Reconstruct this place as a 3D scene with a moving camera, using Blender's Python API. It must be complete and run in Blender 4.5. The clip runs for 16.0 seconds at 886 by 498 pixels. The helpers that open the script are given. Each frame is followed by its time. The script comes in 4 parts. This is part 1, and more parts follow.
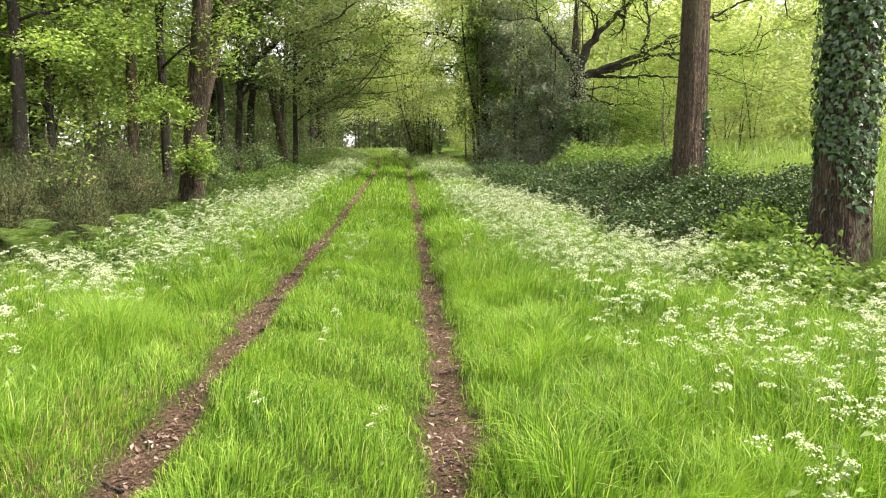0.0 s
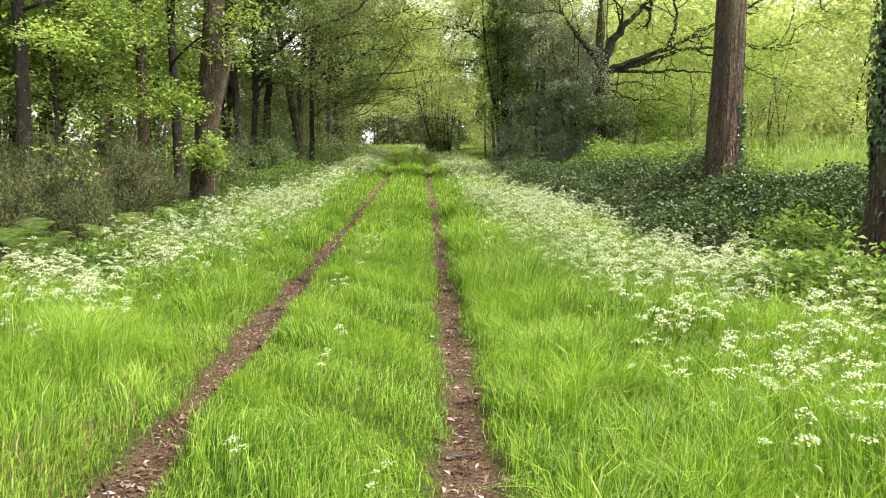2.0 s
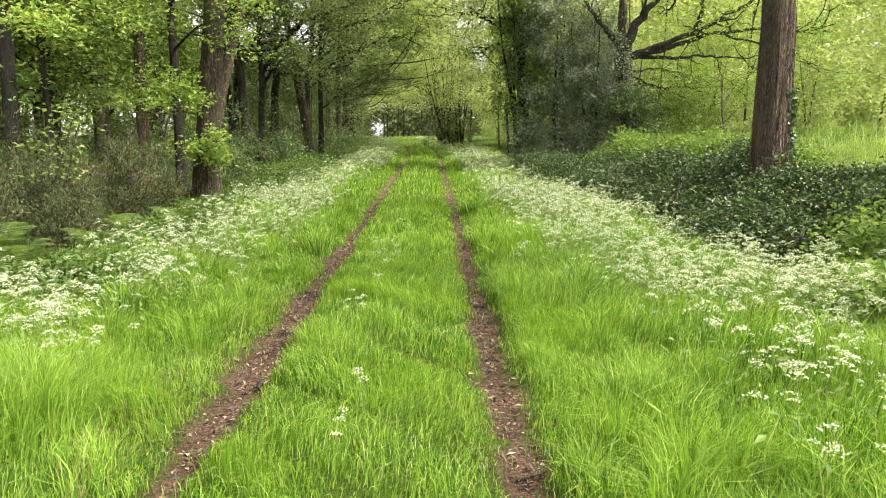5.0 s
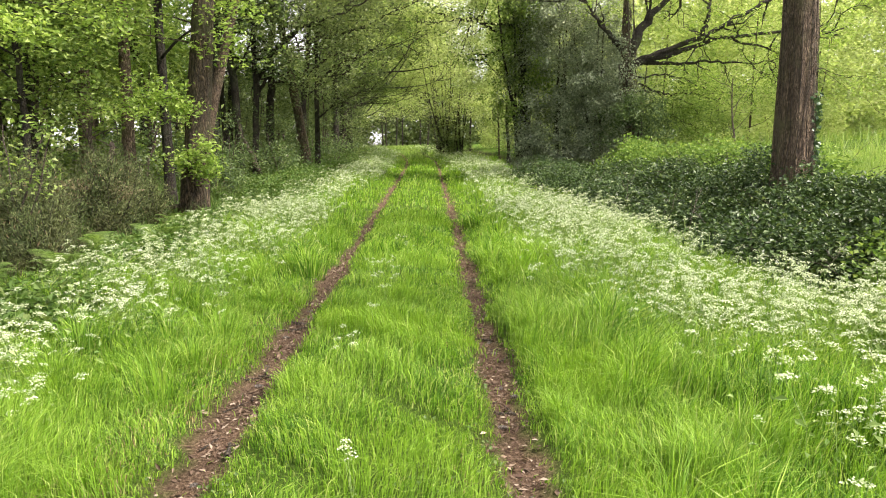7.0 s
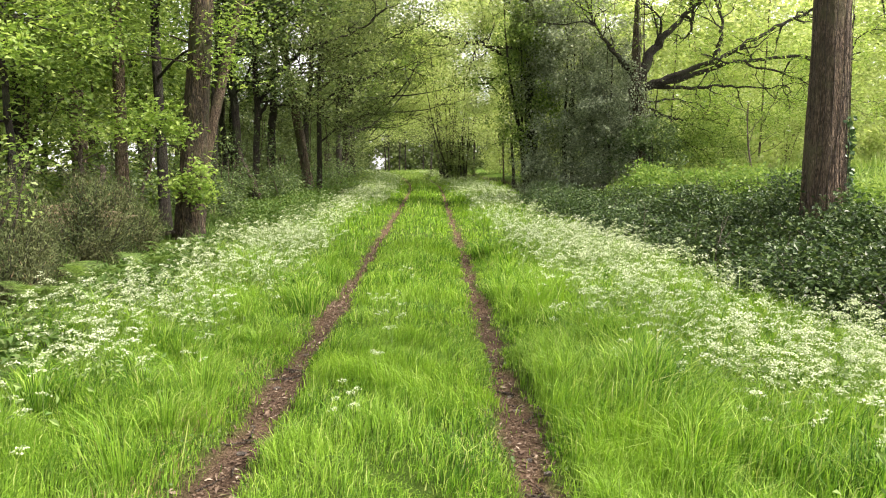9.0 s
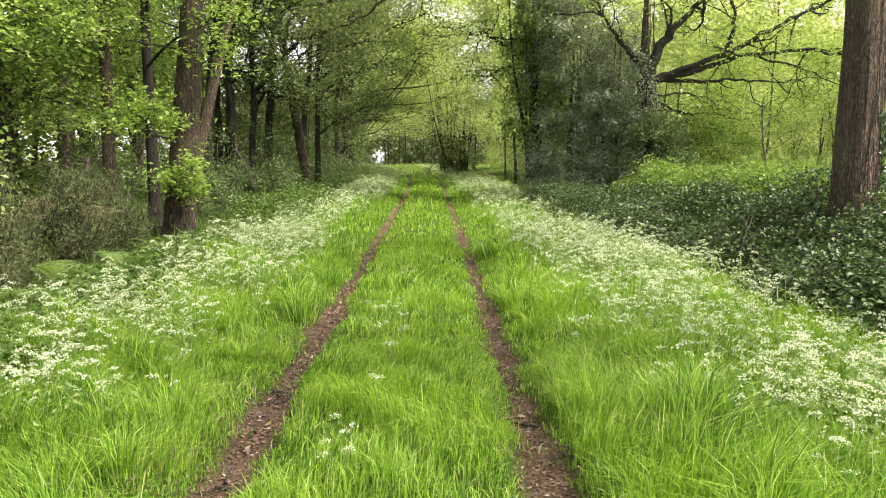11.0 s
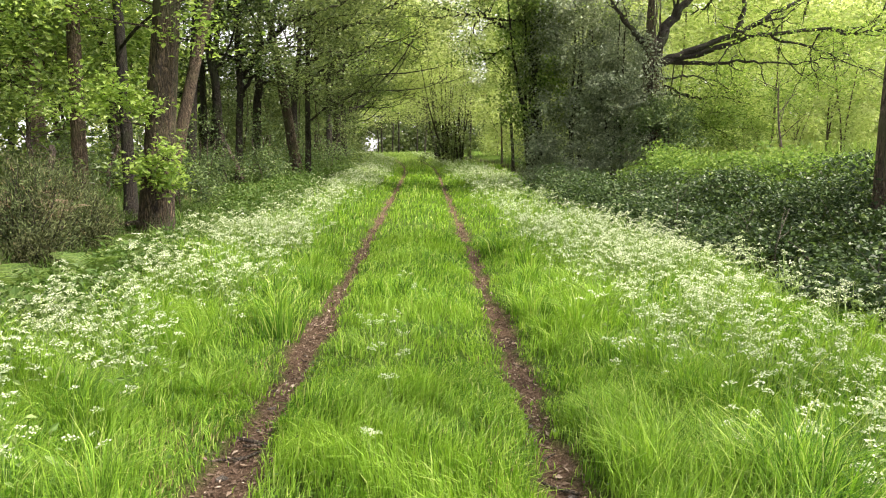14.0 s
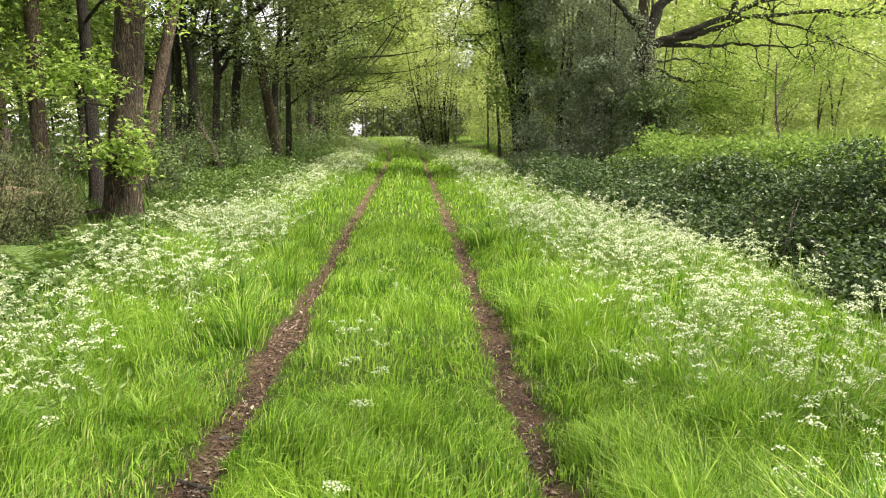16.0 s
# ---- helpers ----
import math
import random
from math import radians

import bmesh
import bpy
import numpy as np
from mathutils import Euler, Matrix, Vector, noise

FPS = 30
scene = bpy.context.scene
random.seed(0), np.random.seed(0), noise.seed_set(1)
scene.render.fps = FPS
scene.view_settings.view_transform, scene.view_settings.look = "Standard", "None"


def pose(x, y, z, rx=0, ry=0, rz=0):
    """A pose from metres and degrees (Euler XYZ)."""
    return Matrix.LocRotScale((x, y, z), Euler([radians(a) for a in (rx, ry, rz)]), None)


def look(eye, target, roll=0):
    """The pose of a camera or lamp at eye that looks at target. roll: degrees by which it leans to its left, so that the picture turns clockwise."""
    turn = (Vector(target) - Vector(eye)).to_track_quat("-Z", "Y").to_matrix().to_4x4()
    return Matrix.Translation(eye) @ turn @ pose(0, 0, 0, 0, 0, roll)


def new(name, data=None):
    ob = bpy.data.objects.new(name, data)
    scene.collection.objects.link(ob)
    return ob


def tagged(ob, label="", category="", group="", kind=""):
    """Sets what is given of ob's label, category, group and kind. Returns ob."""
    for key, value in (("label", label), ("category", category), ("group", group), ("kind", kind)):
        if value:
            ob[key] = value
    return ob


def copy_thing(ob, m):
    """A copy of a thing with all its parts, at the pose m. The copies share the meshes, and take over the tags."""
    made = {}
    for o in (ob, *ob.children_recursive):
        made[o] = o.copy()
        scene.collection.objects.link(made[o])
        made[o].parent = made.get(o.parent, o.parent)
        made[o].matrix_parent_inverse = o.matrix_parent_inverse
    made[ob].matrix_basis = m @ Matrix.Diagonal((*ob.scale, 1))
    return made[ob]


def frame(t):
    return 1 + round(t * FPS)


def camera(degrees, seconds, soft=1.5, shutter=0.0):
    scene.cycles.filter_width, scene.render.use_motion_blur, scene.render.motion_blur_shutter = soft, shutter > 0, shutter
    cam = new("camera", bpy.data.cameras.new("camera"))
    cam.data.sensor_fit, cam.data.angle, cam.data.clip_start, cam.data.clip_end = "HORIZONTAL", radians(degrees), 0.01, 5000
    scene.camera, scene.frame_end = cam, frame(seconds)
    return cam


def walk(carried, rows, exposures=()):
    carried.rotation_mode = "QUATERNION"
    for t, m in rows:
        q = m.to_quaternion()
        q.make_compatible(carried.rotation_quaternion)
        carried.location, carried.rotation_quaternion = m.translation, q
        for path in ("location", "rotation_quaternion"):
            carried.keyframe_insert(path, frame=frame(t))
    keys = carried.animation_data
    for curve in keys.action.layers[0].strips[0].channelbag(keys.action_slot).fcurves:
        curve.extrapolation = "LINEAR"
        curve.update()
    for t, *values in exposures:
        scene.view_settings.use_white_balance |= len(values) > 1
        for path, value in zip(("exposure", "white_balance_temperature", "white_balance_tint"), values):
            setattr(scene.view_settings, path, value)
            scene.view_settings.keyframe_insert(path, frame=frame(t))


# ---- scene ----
cam = camera(60.2, 16.0, 1.1)
METRES, EYE, TILT, LEAN, TURN = 6.2, 1.55, -7.6, 0.0, 0.0
ROWS = [
    (0.0, 0.0, 0.0, 0.0, 0.0, 0.0, -0.0),
    (0.5, -0.0043, 0.0351, 0.0054, 0.07, -0.11, -0.2),
    (1.0, -0.0052, 0.0605, 0.0067, 0.34, -0.13, -0.29),
    (1.5, -0.003, 0.088, 0.0108, 0.84, -0.21, -0.35),
    (2.0, -0.0007, 0.115, 0.0138, 1.38, -0.24, -0.36),
    (2.5, -0.0047, 0.1443, 0.0179, 1.73, -0.32, -0.39),
    (3.0, -0.0147, 0.1788, 0.023, 1.89, -0.49, -0.45),
    (3.5, -0.0211, 0.2055, 0.0247, 2.0, -0.65, -0.42),
    (6.0, -0.0422, 0.3694, 0.0496, 2.16, -0.89, 0.35),
    (6.5, -0.041, 0.401, 0.0518, 2.18, -0.53, 0.43),
    (7.0, -0.0481, 0.4348, 0.0607, 2.06, -0.24, 0.38),
    (7.5, -0.0539, 0.4638, 0.0642, 1.99, 0.24, 0.29),
    (8.0, -0.0567, 0.4904, 0.067, 2.03, 0.78, 0.21),
    (8.5, -0.0594, 0.5233, 0.0721, 2.15, 1.28, 0.11),
    (9.0, -0.0674, 0.56, 0.0774, 2.19, 1.6, 0.08),
    (11.5, -0.0899, 0.7072, 0.0982, 2.04, 1.06, -0.42),
    (12.0, -0.0961, 0.7351, 0.1021, 1.97, 0.99, -0.44),
    (12.5, -0.0959, 0.7637, 0.1046, 2.01, 0.9, -0.34),
    (13.0, -0.0938, 0.7963, 0.1099, 2.02, 0.71, -0.22),
    (13.5, -0.096, 0.8243, 0.1123, 1.93, 0.52, -0.08),
    (14.0, -0.1053, 0.8591, 0.1178, 1.65, 0.26, 0.01),
    (14.5, -0.1081, 0.8857, 0.1201, 1.41, 0.04, 0.02),
    (15.0, -0.1045, 0.9195, 0.1261, 1.24, -0.26, 0.02),
    (15.5, -0.1047, 0.9487, 0.1279, 0.93, -0.5, -0.03),
    (16.0, -0.1078, 0.9784, 0.1316, 0.54, -0.83, -0.04),
]
walk(cam, [(t, pose(0, 0, EYE, TILT, LEAN, TURN) @ pose(METRES * x, METRES * y, METRES * z, 90 + pitch, roll, yaw)) for t, x, y, z, yaw, pitch, roll in ROWS], [(0.0, 1.52, 6600, 17), (10.0, 1.53, 6600, 17), (16.0, 1.59, 6600, 17)])

# ---- world and light ----
world = bpy.data.worlds.new("sky")
world.use_nodes = True
scene.world = world
wn, wl = world.node_tree.nodes, world.node_tree.links
sky = wn.new("ShaderNodeTexSky")
sky.sky_type, sky.sun_disc = "NISHITA", False
sky.sun_elevation, sky.sun_rotation = radians(52), radians(105)
sky.air_density, sky.dust_density = 1.0, 1.0
pale = wn.new("ShaderNodeHueSaturation")
pale.inputs["Saturation"].default_value = 0.05
wl.new(sky.outputs[0], pale.inputs["Color"])
wl.new(pale.outputs[0], wn["Background"].inputs["Color"])
wn["Background"].inputs["Strength"].default_value = 0.135
sun = new("sun", bpy.data.lights.new("sun", "SUN"))
sun.data.energy, sun.data.angle, sun.data.color = 3.65, radians(20), (1.0, 0.94, 0.8)
sun.matrix_world = look((30 * math.sin(radians(105)), 30 * math.cos(radians(105)), 38), (0, 0, 0))

# ---- materials ----


def material(name):
    m = bpy.data.materials.new(name)
    m.use_nodes = True
    nt = m.node_tree
    return m, nt.nodes, nt.links, nt.nodes["Principled BSDF"]


def ramp(n, stops):
    r = n.new("ShaderNodeValToRGB")
    el = r.color_ramp.elements
    while len(el) < len(stops):
        el.new(0.5)
    for e, (p, c) in zip(el, stops):
        e.position, e.color = p, (*c, 1)
    return r


def coords(n, l, scale=(1, 1, 1)):
    tc, mp = n.new("ShaderNodeTexCoord"), n.new("ShaderNodeMapping")
    mp.inputs["Scale"].default_value = scale
    l.new(tc.outputs["Object"], mp.inputs["Vector"])
    return mp.outputs[0]


def noise_tex(n, l, vec, scale, detail=4.0, rough=0.6):
    t = n.new("ShaderNodeTexNoise")
    t.inputs["Scale"].default_value, t.inputs["Detail"].default_value, t.inputs["Roughness"].default_value = scale, detail, rough
    l.new(vec, t.inputs["Vector"])
    return t.outputs["Fac"]


def mixed(n, l, fac, a, b, blend="MIX"):
    m = n.new("ShaderNodeMix")
    m.data_type, m.blend_type = "RGBA", blend
    for sock, v in ((m.inputs[0], fac), (m.inputs[6], a), (m.inputs[7], b)):
        if isinstance(v, bpy.types.NodeSocket):
            l.new(v, sock)
        elif isinstance(v, tuple):
            sock.default_value = (*v, 1)
        else:
            sock.default_value = v
    return m.outputs[2]


def leaf_material(name, stops, through_light=0.4, rough=0.5, patch=0.5, patch_scale=0.6, patch_colour=None, glow=(1.3, 1.32, 0.8), gloss=0.3):
    """Leaf or blade: each island its own tone, patches at a larger scale, light shining through."""
    m, n, l, b = material(name)
    geo = n.new("ShaderNodeNewGeometry")
    r = ramp(n, stops)
    l.new(geo.outputs["Random Per Island"], r.inputs[0])
    f = noise_tex(n, l, coords(n, l), patch_scale, 3.0)
    pr = ramp(n, [(0.38, (0, 0, 0)), (0.66, (1, 1, 1))])
    l.new(f, pr.inputs[0])
    scaled = n.new("ShaderNodeMath")
    scaled.operation = "MULTIPLY"
    scaled.inputs[1].default_value = patch
    l.new(pr.outputs[0], scaled.inputs[0])
    mid = stops[len(stops) // 2][1]
    col = mixed(n, l, scaled.outputs[0], r.outputs[0], patch_colour or tuple(0.55 * c for c in mid))
    l.new(col, b.inputs["Base Color"])
    b.inputs["Roughness"].default_value = rough
    b.inputs["Specular IOR Level"].default_value = gloss
    tr = n.new("ShaderNodeBsdfTranslucent")
    l.new(mixed(n, l, 1.0, col, glow, "MULTIPLY"), tr.inputs["Color"])
    mx = n.new("ShaderNodeMixShader")
    mx.inputs[0].default_value = through_light
    l.new(b.outputs[0], mx.inputs[1])
    l.new(tr.outputs[0], mx.inputs[2])
    l.new(mx.outputs[0], n["Material Output"].inputs[0])
    return m


def bark_material(name, dark, light, moss=None, scale=1.0):
    m, n, l, b = material(name)
    v = coords(n, l, (12 * scale, 12 * scale, 2.0 * scale))
    warp = n.new("ShaderNodeVectorMath")
    warp.operation = "ADD"
    wob = n.new("ShaderNodeTexNoise")
    wob.inputs["Scale"].default_value, wob.inputs["Detail"].default_value = 1.4, 5.0
    l.new(v, wob.inputs["Vector"])
    l.new(v, warp.inputs[0])
    strong = n.new("ShaderNodeVectorMath")
    strong.operation = "SCALE"
    strong.inputs["Scale"].default_value = 2.2
    l.new(wob.outputs["Color"], strong.inputs[0])
    l.new(strong.outputs[0], warp.inputs[1])
    v = warp.outputs[0]
    f1 = noise_tex(n, l, v, 2.2, 6.0, 0.65)
    vo = n.new("ShaderNodeTexVoronoi")
    vo.feature = "DISTANCE_TO_EDGE"
    vo.inputs["Scale"].default_value = 2.3
    l.new(v, vo.inputs["Vector"])
    r = ramp(n, [(0.34, dark), (0.66, light)])
    l.new(f1, r.inputs[0])
    fis = ramp(n, [(0.0, (0.16, 0.14, 0.12)), (0.3, (1, 1, 1))])
    l.new(vo.outputs[0], fis.inputs[0])
    col = mixed(n, l, 0.92, r.outputs[0], fis.outputs[0], "MULTIPLY")
    f2 = noise_tex(n, l, coords(n, l, (1, 1, 0.6)), 2.3, 4.0)
    mr = ramp(n, [(0.5, (0, 0, 0)), (0.72, (1, 1, 1))])
    l.new(f2, mr.inputs[0])
    if moss:
        col = mixed(n, l, mr.outputs[0], col, moss)
    l.new(col, b.inputs["Base Color"])
    b.inputs["Roughness"].default_value = 0.9
    bump = n.new("ShaderNodeBump")
    bump.inputs["Strength"].default_value, bump.inputs["Distance"].default_value = 1.0, 0.05
    mul = n.new("ShaderNodeMath")
    mul.operation = "ADD"
    l.new(f1, mul.inputs[0])
    l.new(fis.outputs[0], mul.inputs[1])
    l.new(mul.outputs[0], bump.inputs["Height"])
    l.new(bump.outputs[0], b.inputs["Normal"])
    return m


def ground_material():
    m, n, l, b = material("earth")
    v = coords(n, l)
    fine, broad = noise_tex(n, l, v, 48.0, 8.0, 0.75), noise_tex(n, l, v, 1.7, 5.0)
    soil = ramp(n, [(0.3, (0.022, 0.015, 0.01)), (0.47, (0.085, 0.06, 0.043)), (0.6, (0.17, 0.125, 0.092)), (0.72, (0.33, 0.26, 0.2))])
    l.new(fine, soil.inputs[0])
    tone = ramp(n, [(0.35, (0.8, 0.74, 0.7)), (0.65, (1.55, 1.42, 1.32))])
    l.new(broad, tone.inputs[0])
    track = mixed(n, l, 1.0, soil.outputs[0], tone.outputs[0], "MULTIPLY")
    turf = ramp(n, [(0.3, (0.03, 0.055, 0.01)), (0.55, (0.08, 0.14, 0.02)), (0.75, (0.14, 0.19, 0.04))])
    l.new(fine, turf.inputs[0])
    litter = ramp(n, [(0.3, (0.025, 0.02, 0.012)), (0.55, (0.06, 0.06, 0.025)), (0.75, (0.12, 0.085, 0.045))])
    l.new(fine, litter.inputs[0])
    at1, at2 = n.new("ShaderNodeAttribute"), n.new("ShaderNodeAttribute")
    at1.attribute_name, at2.attribute_name = "soil", "wood"
    base = mixed(n, l, at2.outputs["Fac"], turf.outputs[0], litter.outputs[0])
    l.new(mixed(n, l, at1.outputs["Fac"], base, track), b.inputs["Base Color"])
    b.inputs["Roughness"].default_value = 0.95
    b.inputs["Specular IOR Level"].default_value = 0.08
    bump = n.new("ShaderNodeBump")
    bump.inputs["Strength"].default_value, bump.inputs["Distance"].default_value = 1.0, 0.05
    l.new(fine, bump.inputs["Height"])
    l.new(bump.outputs[0], b.inputs["Normal"])
    return m


EARTH = ground_material()
GRASS = leaf_material("grass", [(0.0, (0.03, 0.075, 0.011)), (0.3, (0.08, 0.19, 0.022)), (0.6, (0.185, 0.345, 0.038)), (0.9, (0.36, 0.52, 0.08)), (1.0, (0.55, 0.56, 0.25))], 0.42, 0.5, 0.6, 1.1, (0.27, 0.415, 0.052), (1.24, 1.37, 0.6), 0.25)
MEADOW = leaf_material("meadow_grass", [(0.0, (0.15, 0.25, 0.05)), (0.5, (0.27, 0.39, 0.1)), (1.0, (0.42, 0.5, 0.19))], 0.45, 0.5, 0.5, 0.5)
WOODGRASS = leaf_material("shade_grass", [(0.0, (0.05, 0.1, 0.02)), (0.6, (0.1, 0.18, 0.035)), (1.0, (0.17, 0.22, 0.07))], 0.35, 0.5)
STRAW = leaf_material("straw", [(0.0, (0.2, 0.14, 0.07)), (0.6, (0.34, 0.25, 0.13)), (1.0, (0.45, 0.36, 0.2))], 0.2, 0.7)
PETAL = leaf_material("white_petal", [(0.0, (0.34, 0.43, 0.18)), (0.4, (0.58, 0.65, 0.42)), (1.0, (0.8, 0.83, 0.68))], 0.35, 0.7, 0.4, 1.6, (0.46, 0.55, 0.3), (1, 1, 0.9), 0.1)
STALK = leaf_material("parsley_stalk", [(0.0, (0.12, 0.21, 0.05)), (1.0, (0.32, 0.43, 0.15))], 0.3, 0.5)
OAKLEAF = leaf_material("oak_leaf", [(0.0, (0.08, 0.145, 0.035)), (0.5, (0.21, 0.31, 0.08)), (1.0, (0.4, 0.49, 0.17))], 0.5, 0.42, 0.4, 0.5)
# Spring green with distance haze mixed into the colour: paler and less saturated.
HAZYLEAF = leaf_material("hazy_spring_leaf", [(0.0, (0.25, 0.33, 0.11)), (0.5, (0.45, 0.53, 0.24)), (1.0, (0.64, 0.68, 0.42))], 0.55, 0.5, 0.4, 0.25)
FRESHLEAF = leaf_material("fresh_oak_leaf", [(0.0, (0.13, 0.22, 0.045)), (0.5, (0.26, 0.38, 0.085)), (1.0, (0.44, 0.54, 0.18))], 0.5, 0.45, 0.3, 1.5)
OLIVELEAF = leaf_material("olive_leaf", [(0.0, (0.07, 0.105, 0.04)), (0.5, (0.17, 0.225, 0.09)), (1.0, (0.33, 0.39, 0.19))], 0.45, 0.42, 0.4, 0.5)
# Darker copy of the leaf tones, with woodland shade put into the colour.
SHADELEAF = leaf_material("shaded_leaf", [(0.0, (0.04, 0.07, 0.03)), (0.5, (0.1, 0.155, 0.06)), (1.0, (0.21, 0.28, 0.11))], 0.4, 0.38, 0.4, 0.5)
# Pale grey upper tones paint the sheen of glossy leaves into the colour.
HOLLYLEAF = leaf_material("holly_leaf_with_sheen", [(0.0, (0.1, 0.135, 0.08)), (0.6, (0.27, 0.32, 0.2)), (1.0, (0.5, 0.55, 0.41))], 0.3, 0.3, 0.3, 0.9, gloss=0.6)
IVYLEAF = leaf_material("ivy_leaf", [(0.0, (0.025, 0.06, 0.025)), (0.6, (0.065, 0.13, 0.045)), (1.0, (0.16, 0.24, 0.1))], 0.18, 0.3, 0.35, 1.5, gloss=0.6)
BRAMBLE = leaf_material("bramble_leaf", [(0.0, (0.016, 0.034, 0.013)), (0.5, (0.045, 0.085, 0.026)), (0.88, (0.1, 0.16, 0.05)), (1.0, (0.2, 0.26, 0.1))], 0.2, 0.42, 0.35, 0.9, gloss=0.3)
NETTLE = leaf_material("nettle_leaf", [(0.0, (0.08, 0.15, 0.03)), (0.6, (0.17, 0.28, 0.06)), (1.0, (0.33, 0.43, 0.13))], 0.4, 0.55, gloss=0.15)
GORSE = leaf_material("gorse_needle", [(0.0, (0.03, 0.045, 0.02)), (0.5, (0.08, 0.11, 0.045)), (0.92, (0.16, 0.2, 0.085)), (1.0, (0.22, 0.16, 0.1))], 0.25, 0.7, 0.5, 1.3, (0.13, 0.12, 0.06), gloss=0.08)
FERN = leaf_material("fern_frond", [(0.0, (0.08, 0.15, 0.03)), (1.0, (0.19, 0.28, 0.07))], 0.45, 0.5)
BRACKEN = leaf_material("dead_bracken", [(0.0, (0.11, 0.085, 0.055)), (1.0, (0.27, 0.2, 0.13))], 0.2, 0.7, glow=(1.1, 1.0, 0.9))
OAKBARK = bark_material("oak_bark", (0.03, 0.021, 0.014), (0.26, 0.185, 0.115), (0.085, 0.085, 0.035), 0.8)
PINKBARK = bark_material("reddish_bark", (0.1, 0.067, 0.045), (0.4, 0.285, 0.19), (0.15, 0.14, 0.065), 1.2)
DARKBARK = bark_material("dark_bark", (0.024, 0.018, 0.012), (0.09, 0.068, 0.047), (0.05, 0.06, 0.025), 1.3)
PALEWOOD = bark_material("dead_pale_wood", (0.2, 0.17, 0.13), (0.46, 0.41, 0.34))
TWIG = bark_material("twig_bark", (0.08, 0.062, 0.045), (0.26, 0.2, 0.15))
LITTER = leaf_material("dead_leaf", [(0.0, (0.06, 0.03, 0.018)), (0.5, (0.12, 0.08, 0.055)), (0.85, (0.22, 0.155, 0.11)), (1.0, (0.46, 0.38, 0.3))], 0.1, 0.7, 0.3, 3.0)

# ---- mesh tools ----


def linked(name, V, F, mat, parent=None, label="", smooth=False, values=None):
    """One mesh object out of arrays; all faces have as many corners."""
    V, F = np.asarray(V, np.float32), np.asarray(F, np.int32)
    me = bpy.data.meshes.new(name)
    k = F.shape[1]
    me.vertices.add(len(V))
    me.vertices.foreach_set("co", V.ravel())
    me.loops.add(F.size)
    me.loops.foreach_set("vertex_index", F.ravel())
    me.polygons.add(len(F))
    me.polygons.foreach_set("loop_start", np.arange(len(F), dtype=np.int32) * k)
    me.polygons.foreach_set("use_smooth", np.full(len(F), smooth))
    me.update(calc_edges=True)
    for key, arr in (values or {}).items():
        me.attributes.new(key, "FLOAT", "POINT").data.foreach_set("value", np.asarray(arr, np.float32))
    me.materials.append(mat)
    ob = new(name, me)
    if parent:
        ob.parent = parent
    if label:
        ob["label"] = label
    return ob


def merged(pieces):
    Vs, Fs, o = [], [], 0
    for V, F in pieces:
        Vs.append(V)
        Fs.append(np.asarray(F) + o)
        o += len(V)
    return np.concatenate(Vs), np.concatenate(Fs)


def root(name, place, label, category, group="", kind=""):
    ob = new(name)
    ob.empty_display_size = 0.2
    ob.location = place
    return tagged(ob, label, category, group, kind)


def unit(a):
    return a / np.maximum(np.linalg.norm(a, axis=-1, keepdims=True), 1e-9)


def tube(P, R, sides=8, rough=0.0, rng=None):
    """A tapering stem along the points P with radii R."""
    P, R = np.asarray(P, float), np.asarray(R, float)
    T = unit(np.gradient(P, axis=0))
    ref = np.array((1.0, 0, 0)) if abs(T[:, 2]).mean() > 0.6 else np.array((0, 0, 1.0))
    A = unit(np.cross(T, ref))
    B = np.cross(T, A)
    ang = np.linspace(0, 2 * np.pi, sides, endpoint=False)
    rad = np.repeat(R[:, None], sides, 1)
    if rough and rng is not None:
        ridges = 1 + rough * (rng.random(sides) - 0.5)[None, :] + 0.5 * rough * (rng.random(rad.shape) - 0.5)
        rad = rad * ridges
    V = P[:, None] + rad[..., None] * (np.cos(ang)[None, :, None] * A[:, None] + np.sin(ang)[None, :, None] * B[:, None])
    i, j = np.meshgrid(np.arange(len(P) - 1), np.arange(sides), indexing="ij")
    k = (j + 1) % sides
    F = np.stack([i * sides + j, i * sides + k, (i + 1) * sides + k, (i + 1) * sides + j], -1).reshape(-1, 4)
    return V.reshape(-1, 3), F


def leaf_set(P, size, rng, up=0.5, width=0.55, out=None, fold=0.18, droop=0.2, face=None):
    """Folded pointed leaves at the points P, two triangles each."""
    n = len(P)
    N = unit(rng.normal(size=(n, 3)) + np.array((0, 0, up * 3)) + (0 if face is None else face))
    D = rng.normal(size=(n, 3)) if out is None else out + 0.6 * rng.normal(size=(n, 3))
    D[:, 2] -= droop
    D = unit(D - (D * N).sum(1, keepdims=True) * N)
    S = np.cross(N, D)
    L = (np.asarray(size) * rng.uniform(0.65, 1.3, n))[:, None]
    mid = P + 0.45 * L * D + fold * L * N
    V = np.stack([P, mid + width * 0.5 * L * S, P + L * D, mid - width * 0.5 * L * S], 1).reshape(-1, 3)
    b = np.arange(n)[:, None] * 4
    F = np.concatenate([b + np.array((0, 1, 2)), b + np.array((0, 2, 3))])
    return V, F


